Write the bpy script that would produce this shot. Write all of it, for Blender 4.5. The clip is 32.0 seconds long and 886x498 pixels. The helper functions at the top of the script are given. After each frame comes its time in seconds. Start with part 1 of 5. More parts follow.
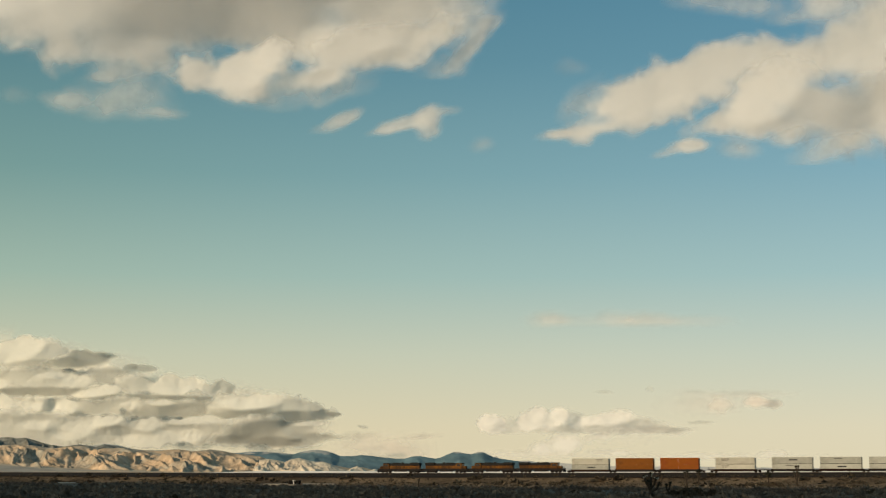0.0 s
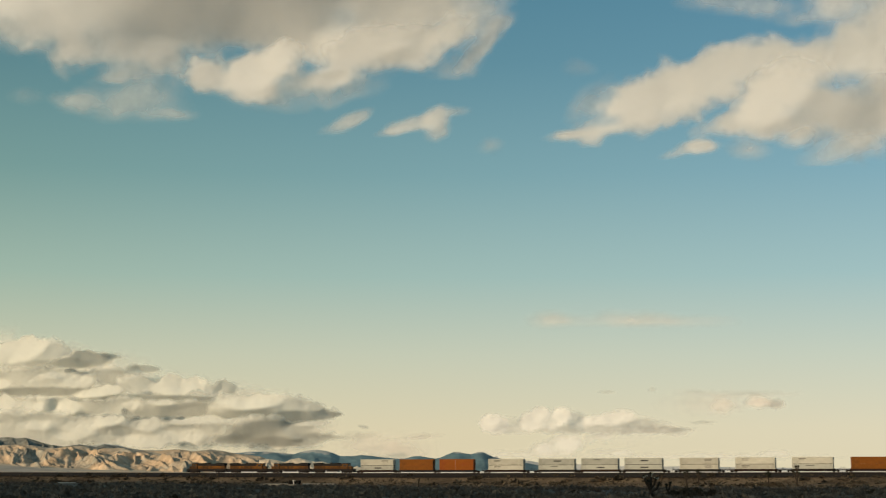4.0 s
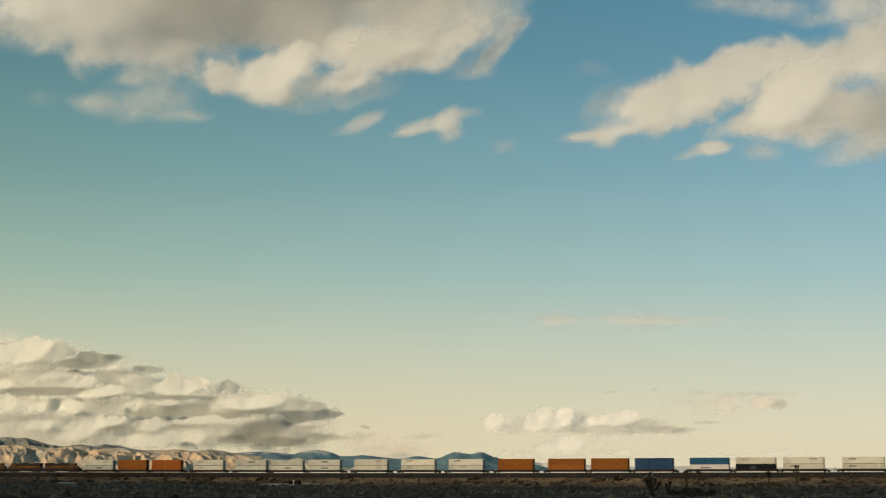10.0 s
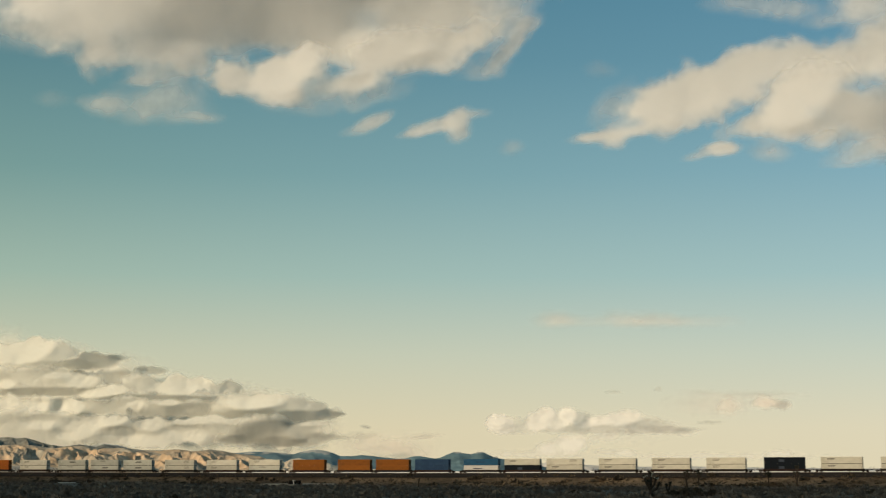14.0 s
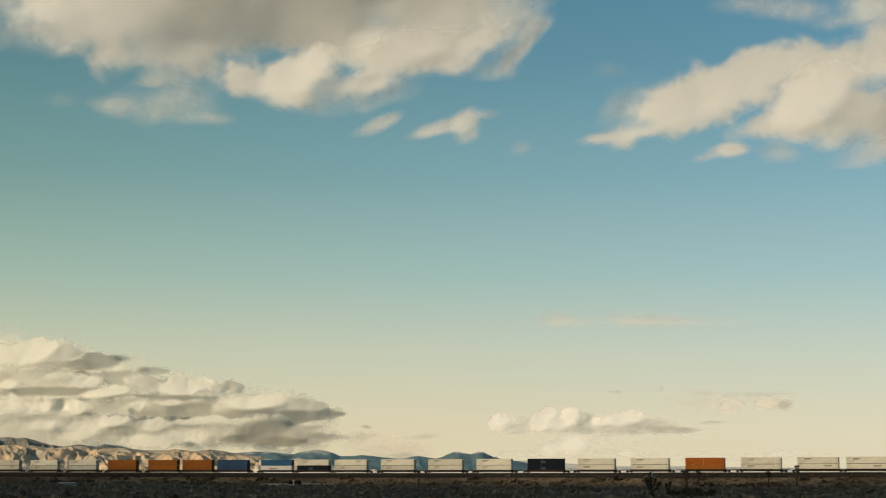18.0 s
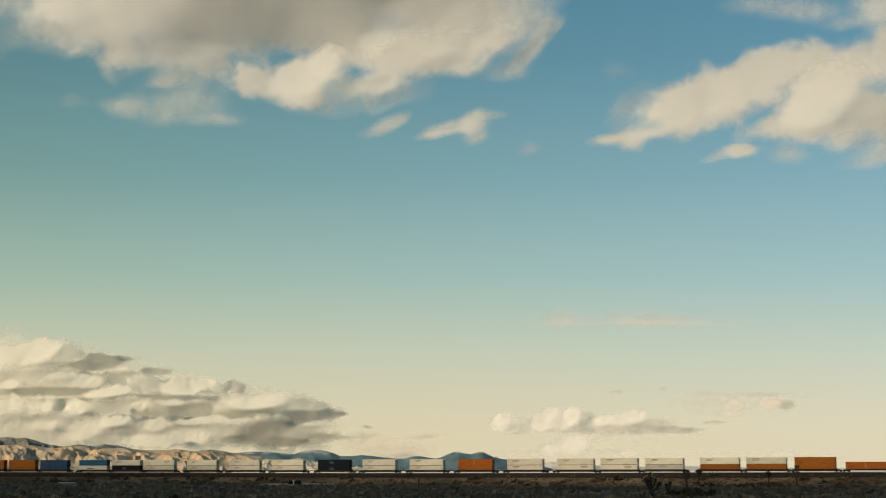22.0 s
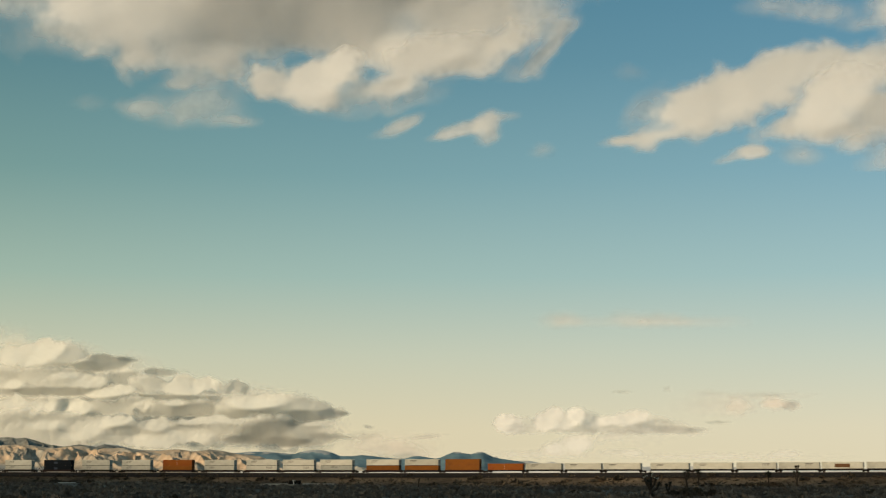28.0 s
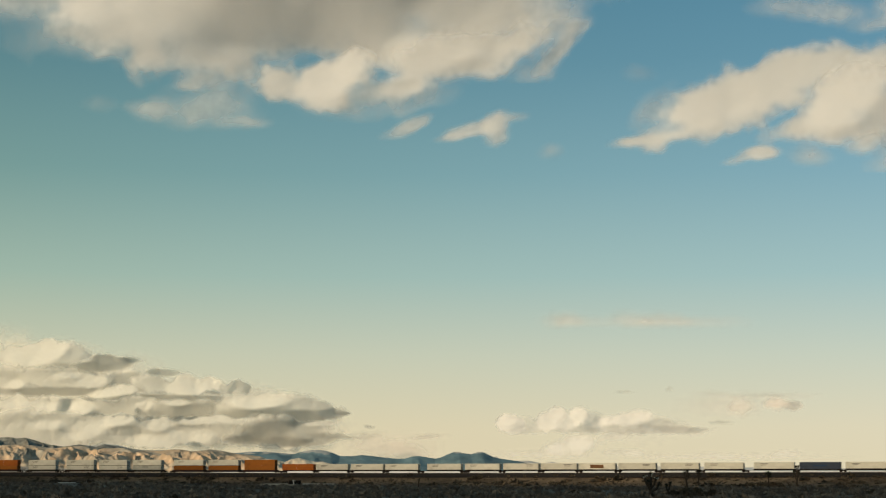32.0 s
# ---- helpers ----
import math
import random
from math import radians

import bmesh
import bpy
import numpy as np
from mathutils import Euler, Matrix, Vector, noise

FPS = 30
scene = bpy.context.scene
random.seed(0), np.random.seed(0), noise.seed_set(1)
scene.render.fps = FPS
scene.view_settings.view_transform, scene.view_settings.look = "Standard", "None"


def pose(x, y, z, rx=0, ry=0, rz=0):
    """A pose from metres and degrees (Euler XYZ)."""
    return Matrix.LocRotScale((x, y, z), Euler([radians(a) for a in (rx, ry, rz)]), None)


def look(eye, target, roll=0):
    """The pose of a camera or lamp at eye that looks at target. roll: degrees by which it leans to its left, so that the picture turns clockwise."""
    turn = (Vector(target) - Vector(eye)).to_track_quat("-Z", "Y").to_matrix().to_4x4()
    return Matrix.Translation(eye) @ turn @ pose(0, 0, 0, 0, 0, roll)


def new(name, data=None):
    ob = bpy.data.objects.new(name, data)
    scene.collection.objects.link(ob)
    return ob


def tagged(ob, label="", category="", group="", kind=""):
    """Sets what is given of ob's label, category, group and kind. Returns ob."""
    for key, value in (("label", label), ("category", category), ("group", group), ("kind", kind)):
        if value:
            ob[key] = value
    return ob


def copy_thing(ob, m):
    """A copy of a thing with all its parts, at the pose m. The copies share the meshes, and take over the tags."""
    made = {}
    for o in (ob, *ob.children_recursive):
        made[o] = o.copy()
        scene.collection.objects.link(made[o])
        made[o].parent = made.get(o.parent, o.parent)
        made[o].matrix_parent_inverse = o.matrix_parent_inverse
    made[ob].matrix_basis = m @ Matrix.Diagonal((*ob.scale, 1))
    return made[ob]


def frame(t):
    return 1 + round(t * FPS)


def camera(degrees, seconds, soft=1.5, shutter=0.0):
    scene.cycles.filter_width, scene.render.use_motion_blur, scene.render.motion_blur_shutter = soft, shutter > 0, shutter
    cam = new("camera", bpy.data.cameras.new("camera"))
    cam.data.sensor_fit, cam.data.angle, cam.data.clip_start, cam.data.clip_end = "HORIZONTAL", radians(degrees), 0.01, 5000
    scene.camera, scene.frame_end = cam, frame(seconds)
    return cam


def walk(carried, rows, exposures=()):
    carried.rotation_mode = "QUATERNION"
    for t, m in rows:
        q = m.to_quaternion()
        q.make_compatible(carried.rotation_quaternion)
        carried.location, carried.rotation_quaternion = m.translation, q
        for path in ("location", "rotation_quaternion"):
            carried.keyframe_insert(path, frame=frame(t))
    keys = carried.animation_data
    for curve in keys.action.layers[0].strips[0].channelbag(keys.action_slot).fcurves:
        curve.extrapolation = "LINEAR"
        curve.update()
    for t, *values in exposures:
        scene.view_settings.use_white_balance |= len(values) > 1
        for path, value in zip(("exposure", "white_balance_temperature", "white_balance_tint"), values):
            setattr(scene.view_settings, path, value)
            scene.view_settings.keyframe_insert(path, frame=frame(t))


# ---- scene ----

# ---- camera: stands still on a low rise, looks up over the desert ----
EYE = Vector((0.0, 0.0, 6.0))
cam = camera(32.0, 32.0, soft=1.2, shutter=0.5)
STAND = pose(EYE.x, EYE.y, EYE.z, 90 + 8.225, 0, 0)
walk(cam, [(0, STAND), (32, STAND)])

# ---- world and sun: low warm afternoon sun from behind on the left ----
SUN_AZ, SUN_EL = radians(228), radians(16)  # azimuth clockwise from +y
SUN_DIR = Vector((math.sin(SUN_AZ) * math.cos(SUN_EL), math.cos(SUN_AZ) * math.cos(SUN_EL), math.sin(SUN_EL)))


def srgb(r, g, b):
    """Linear colour from 0-255 values."""
    return tuple(((c / 255 + 0.055) / 1.055) ** 2.4 if c > 10 else c / 255 / 12.92 for c in (r, g, b)) + (1.0,)


def make_world():
    w = bpy.data.worlds.new("sky")
    scene.world = w
    w.use_nodes = True
    nt = w.node_tree
    nt.nodes.clear()
    out = nt.nodes.new("ShaderNodeOutputWorld")
    bg = nt.nodes.new("ShaderNodeBackground")
    sky = nt.nodes.new("ShaderNodeTexSky")
    sky.sky_type = "NISHITA"
    sky.sun_disc = False
    sky.sun_elevation, sky.sun_rotation = SUN_EL, SUN_AZ
    sky.dust_density, sky.air_density = 2.0, 1.0
    dim = nt.nodes.new("ShaderNodeVectorMath")
    dim.operation = "SCALE"
    dim.inputs["Scale"].default_value = 0.10
    nt.links.new(sky.outputs[0], dim.inputs[0])
    tc = nt.nodes.new("ShaderNodeTexCoord")
    sep = nt.nodes.new("ShaderNodeSeparateXYZ")
    nt.links.new(tc.outputs["Generated"], sep.inputs[0])
    ramps = []
    # evening gradient: cream haze at the horizon, teal above; the side away from the sun is bluer
    stops = [
        [(0.0, (227, 210, 172)), (0.028, (223, 209, 170)), (0.075, (200, 201, 172)), (0.125, (160, 184, 166)), (0.19, (117, 155, 148)), (0.26, (89, 132, 137)), (0.31, (75, 122, 133)), (0.6, (76, 112, 124)), (1.0, (76, 106, 118))],
        [(0.0, (232, 220, 186)), (0.028, (227, 219, 190)), (0.075, (200, 209, 193)), (0.125, (161, 193, 194)), (0.19, (128, 171, 185)), (0.26, (97, 147, 168)), (0.31, (83, 136, 160)), (0.6, (76, 112, 124)), (1.0, (76, 106, 118))],
    ]
    for row in stops:
        r = nt.nodes.new("ShaderNodeValToRGB")
        el = r.color_ramp.elements
        while len(el) < len(row):
            el.new(0.5)
        for e, (p, c) in zip(el, row):
            e.position, e.color = p, srgb(*c)
        nt.links.new(sep.outputs["Z"], r.inputs[0])
        ramps.append(r)
    side = nt.nodes.new("ShaderNodeMapRange")
    side.inputs["From Min"].default_value, side.inputs["From Max"].default_value = -0.3, 0.3
    nt.links.new(sep.outputs["X"], side.inputs["Value"])
    mix = nt.nodes.new("ShaderNodeMix")
    mix.data_type = "RGBA"
    nt.links.new(side.outputs[0], mix.inputs["Factor"])
    nt.links.new(ramps[0].outputs[0], mix.inputs[6])
    nt.links.new(ramps[1].outputs[0], mix.inputs[7])
    both = nt.nodes.new("ShaderNodeMix")
    both.data_type = "RGBA"
    both.inputs["Factor"].default_value = 0.9
    nt.links.new(dim.outputs[0], both.inputs[6])
    nt.links.new(mix.outputs[2], both.inputs[7])
    nt.links.new(both.outputs[2], bg.inputs["Color"])
    bg.inputs["Strength"].default_value = 1.0
    nt.links.new(bg.outputs[0], out.inputs[0])


make_world()
sun = new("sun", bpy.data.lights.new("sun", "SUN"))
sun.data.energy, sun.data.angle, sun.data.color = 3.7, radians(0.6), (1.0, 0.785, 0.525)
sun.matrix_world = look(SUN_DIR * 100, (0, 0, 0))


# ---- noise on arrays ----
def lattice(ix, iy, seed):
    h = (ix.astype(np.int64) * 374761393 + iy.astype(np.int64) * 668265263 + seed * 974711) & 0x7FFFFFFF
    h = ((h ^ (h >> 13)) * 1274126177) & 0x7FFFFFFF
    return ((h ^ (h >> 16)) & 0xFFFF) / 65535.0


def value_noise(x, y, seed=0):
    ix, iy = np.floor(x), np.floor(y)
    fx, fy = x - ix, y - iy
    fx, fy = fx * fx * fx * (fx * (fx * 6 - 15) + 10), fy * fy * fy * (fy * (fy * 6 - 15) + 10)
    a, b = lattice(ix, iy, seed), lattice(ix + 1, iy, seed)
    c, d = lattice(ix, iy + 1, seed), lattice(ix + 1, iy + 1, seed)
    return (a + (b - a) * fx) * (1 - fy) + (c + (d - c) * fx) * fy


def fbm(x, y, octaves=5, seed=0, gain=0.5):
    """Fractal noise, about -1 to 1."""
    total, amp, norm = 0.0, 1.0, 0.0
    for i in range(octaves):
        total = total + amp * (value_noise(x + 17.3 * i, y - 9.1 * i, seed + i) * 2 - 1)
        norm += amp
        x, y, amp = x * 1.62 + y * 1.18, y * 1.62 - x * 1.18, amp * gain
    return total / norm


def billow(x, y, octaves=4, seed=0):
    """Puffy noise with round tops, 0 to 1."""
    total, amp, norm = 0.0, 1.0, 0.0
    for i in range(octaves):
        total = total + amp * (1 - np.abs(value_noise(x + 31.7 * i, y + 5.3 * i, seed + i) * 2 - 1))
        norm += amp
        x, y, amp = x * 1.7 + y * 1.05, y * 1.7 - x * 1.05, amp * 0.5
    return total / norm


def ridged(x, y, octaves=6, seed=0, gain=0.5):
    """Sharp branching crests, 0 to 1."""
    total, amp, norm, weight = 0.0, 1.0, 0.0, 1.0
    for i in range(octaves):
        r = (1 - np.abs(value_noise(x + 13.7 * i, y + 7.9 * i, seed + i) * 2 - 1)) ** 2
        total = total + amp * r * weight
        norm += amp
        weight = np.clip(r * 1.6, 0.15, 1)
        x, y, amp = x * 1.7 + y * 1.1, y * 1.7 - x * 1.1, amp * gain
    return total / norm


def mesh_from(verts, faces, name, smooth=True):
    """A mesh from an array of places and an array of quads or triangles."""
    verts, faces = np.asarray(verts, dtype=np.float32), np.asarray(faces, dtype=np.int32)
    me = bpy.data.meshes.new(name)
    n, k = faces.shape
    me.vertices.add(len(verts))
    me.vertices.foreach_set("co", verts.ravel())
    me.loops.add(n * k)
    me.loops.foreach_set("vertex_index", faces.ravel())
    me.polygons.add(n)
    me.polygons.foreach_set("loop_start", np.arange(0, n * k, k, dtype=np.int32))
    me.polygons.foreach_set("loop_total", np.full(n, k, dtype=np.int32))
    me.polygons.foreach_set("use_smooth", np.full(n, smooth, dtype=bool))
    me.update(calc_edges=True)
    me.validate()
    return me


def grid_faces(nu, nv):
    i = np.arange(nu * nv).reshape(nu, nv)
    return np.stack([i[:-1, :-1], i[1:, :-1], i[1:, 1:], i[:-1, 1:]], -1).reshape(-1, 4)


# ---- materials ----
def material(name, color, rough=0.7, metal=0.0, vary=0.25, scale=1.0, bump=0.0, bump_scale=8.0, second=None, second_scale=0.1, random_tint=0.0):
    """A surface with grain and stains: colour varied by fine noise and by broad patches of a second colour."""
    m = bpy.data.materials.new(name)
    m.use_nodes = True
    nt = m.node_tree
    p = nt.nodes["Principled BSDF"]
    p.inputs["Roughness"].default_value, p.inputs["Metallic"].default_value = rough, metal
    p.inputs["Specular IOR Level"].default_value = 0.5 if rough < 0.4 else 0.08
    tc = nt.nodes.new("ShaderNodeTexCoord")
    n1 = nt.nodes.new("ShaderNodeTexNoise")
    n1.inputs["Scale"].default_value, n1.inputs["Detail"].default_value = scale, 6.0
    nt.links.new(tc.outputs["Object"], n1.inputs["Vector"])
    r1 = nt.nodes.new("ShaderNodeMapRange")
    r1.inputs["From Min"].default_value, r1.inputs["From Max"].default_value = 0.3, 0.7
    r1.inputs["To Min"].default_value, r1.inputs["To Max"].default_value = 1 - vary, 1 + vary
    nt.links.new(n1.outputs[0], r1.inputs["Value"])
    base = nt.nodes.new("ShaderNodeMix")
    base.data_type = "RGBA"
    base.inputs[6].default_value = (*color[:3], 1)
    base.inputs[7].default_value = (*(second or color)[:3], 1)
    n2 = nt.nodes.new("ShaderNodeTexNoise")
    n2.inputs["Scale"].default_value, n2.inputs["Detail"].default_value = second_scale, 5.0
    nt.links.new(tc.outputs["Object"], n2.inputs["Vector"])
    r2 = nt.nodes.new("ShaderNodeMapRange")
    r2.inputs["From Min"].default_value, r2.inputs["From Max"].default_value = 0.42, 0.62
    nt.links.new(n2.outputs[0], r2.inputs["Value"])
    nt.links.new(r2.outputs[0], base.inputs["Factor"])
    mul = nt.nodes.new("ShaderNodeVectorMath")
    mul.operation = "SCALE"
    nt.links.new(base.outputs[2], mul.inputs[0])
    value = r1.outputs[0]
    if random_tint:
        info = nt.nodes.new("ShaderNodeObjectInfo")
        rr = nt.nodes.new("ShaderNodeMapRange")
        rr.inputs["To Min"].default_value, rr.inputs["To Max"].default_value = 1 - random_tint, 1 + random_tint
        nt.links.new(info.outputs["Random"], rr.inputs["Value"])
        m2 = nt.nodes.new("ShaderNodeMath")
        m2.operation = "MULTIPLY"
        nt.links.new(value, m2.inputs[0])
        nt.links.new(rr.outputs[0], m2.inputs[1])
        value = m2.outputs[0]
    nt.links.new(value, mul.inputs["Scale"])
    nt.links.new(mul.outputs[0], p.inputs["Base Color"])
    if bump:
        b = nt.nodes.new("ShaderNodeBump")
        b.inputs["Strength"].default_value, b.inputs["Distance"].default_value = 1.0, bump
        n3 = nt.nodes.new("ShaderNodeTexNoise")
        n3.inputs["Scale"].default_value, n3.inputs["Detail"].default_value = bump_scale, 5.0
        nt.links.new(tc.outputs["Object"], n3.inputs["Vector"])
        nt.links.new(n3.outputs[0], b.inputs["Height"])
        nt.links.new(b.outputs[0], p.inputs["Normal"])
    return m


def cloud_material(name, color, fray=0.8, scale=0.012, thick=1.0, through_light=0.3):
    """Water droplets: scatters light to both sides; sheer where the body is thin, with shreds there."""
    m = bpy.data.materials.new(name)
    m.use_nodes = True
    nt = m.node_tree
    nt.nodes.clear()
    out = nt.nodes.new("ShaderNodeOutputMaterial")
    dif = nt.nodes.new("ShaderNodeBsdfDiffuse")
    tra = nt.nodes.new("ShaderNodeBsdfTranslucent")
    clear = nt.nodes.new("ShaderNodeBsdfTransparent")
    for n in (dif, tra):
        n.inputs["Color"].default_value = (*color, 1)
    body = nt.nodes.new("ShaderNodeMixShader")
    body.inputs[0].default_value = through_light
    nt.links.new(dif.outputs[0], body.inputs[1])
    nt.links.new(tra.outputs[0], body.inputs[2])
    att = nt.nodes.new("ShaderNodeAttribute")
    att.attribute_name = "body_depth"
    tc = nt.nodes.new("ShaderNodeTexCoord")
    no = nt.nodes.new("ShaderNodeTexNoise")
    no.inputs["Scale"].default_value, no.inputs["Detail"].default_value, no.inputs["Roughness"].default_value = scale, 5.0, 0.55
    nt.links.new(tc.outputs["Object"], no.inputs["Vector"])

    def sums(kind, a, b, c=None):
        n = nt.nodes.new("ShaderNodeMath")
        n.operation = kind
        for i, v in enumerate((a, b) if c is None else (a, b, c)):
            if isinstance(v, float):
                n.inputs[i].default_value = v
            else:
                nt.links.new(v, n.inputs[i])
        return n.outputs[0]

    depth = att.outputs["Fac"]
    rest = sums("SUBTRACT", 1.0, depth)
    rim = sums("MULTIPLY", depth, rest)
    shreds = sums("MULTIPLY_ADD", no.outputs[0], 4.0 * fray, -2.0 * fray)
    worn = sums("MULTIPLY_ADD", rim, shreds, depth)
    cover = nt.nodes.new("ShaderNodeClamp")
    nt.links.new(sums("MULTIPLY", worn, thick), cover.inputs[0])
    mix = nt.nodes.new("ShaderNodeMixShader")
    nt.links.new(cover.outputs[0], mix.inputs[0])
    nt.links.new(clear.outputs[0], mix.inputs[1])
    nt.links.new(body.outputs[0], mix.inputs[2])
    nt.links.new(mix.outputs[0], out.inputs[0])
    return m


def snowy(m, height):
    """Old snow in patches above a height."""
    nt = m.node_tree
    p = nt.nodes["Principled BSDF"]
    old = p.inputs["Base Color"].links[0].from_socket
    tc, sep, no = nt.nodes.new("ShaderNodeTexCoord"), nt.nodes.new("ShaderNodeSeparateXYZ"), nt.nodes.new("ShaderNodeTexNoise")
    no.inputs["Scale"].default_value, no.inputs["Detail"].default_value = 0.03, 5.0
    nt.links.new(tc.outputs["Object"], sep.inputs[0])
    nt.links.new(tc.outputs["Object"], no.inputs["Vector"])
    lift = nt.nodes.new("ShaderNodeMath")
    lift.operation = "MULTIPLY_ADD"
    lift.inputs[1].default_value = 30.0
    nt.links.new(no.outputs[0], lift.inputs[0])
    nt.links.new(sep.outputs["Z"], lift.inputs[2])
    cover = nt.nodes.new("ShaderNodeMapRange")
    cover.inputs["From Min"].default_value, cover.inputs["From Max"].default_value, cover.inputs["To Max"].default_value = height + 15, height + 19, 0.6
    nt.links.new(lift.outputs[0], cover.inputs["Value"])
    mix = nt.nodes.new("ShaderNodeMix")
    mix.data_type = "RGBA"
    nt.links.new(cover.outputs[0], mix.inputs["Factor"])
    nt.links.new(old, mix.inputs[6])
    mix.inputs[7].default_value = (0.62, 0.58, 0.52, 1)
    nt.links.new(mix.outputs[2], p.inputs["Base Color"])
    return m


def scrub_material():
    """Sage and creosote leaves: olive, grey and dry straw from bush to bush."""
    m = material("scrub_leaf", (0.14, 0.117, 0.096), 0.9, vary=0.35, scale=0.6)
    nt = m.node_tree
    p = nt.nodes["Principled BSDF"]
    old = p.inputs["Base Color"].links[0].from_socket
    tint = nt.nodes.new("ShaderNodeAttribute")
    tint.attribute_name = "bush_tint"
    ramp = nt.nodes.new("ShaderNodeValToRGB")
    el = ramp.color_ramp.elements
    el.new(0.55), el.new(0.85)
    for e, (q, c) in zip(el, [(0.0, (0.82, 0.82, 0.83)), (0.55, (1.0, 1.0, 0.97)), (0.85, (1.25, 1.23, 1.17)), (1.0, (1.75, 1.68, 1.56))]):
        e.position, e.color = q, (*c, 1)
    mul = nt.nodes.new("ShaderNodeMix")
    mul.data_type, mul.blend_type = "RGBA", "MULTIPLY"
    mul.inputs["Factor"].default_value = 1.0
    nt.links.new(tint.outputs["Fac"], ramp.inputs[0])
    nt.links.new(old, mul.inputs[6])
    nt.links.new(ramp.outputs[0], mul.inputs[7])
    nt.links.new(mul.outputs[2], p.inputs["Base Color"])
    return m


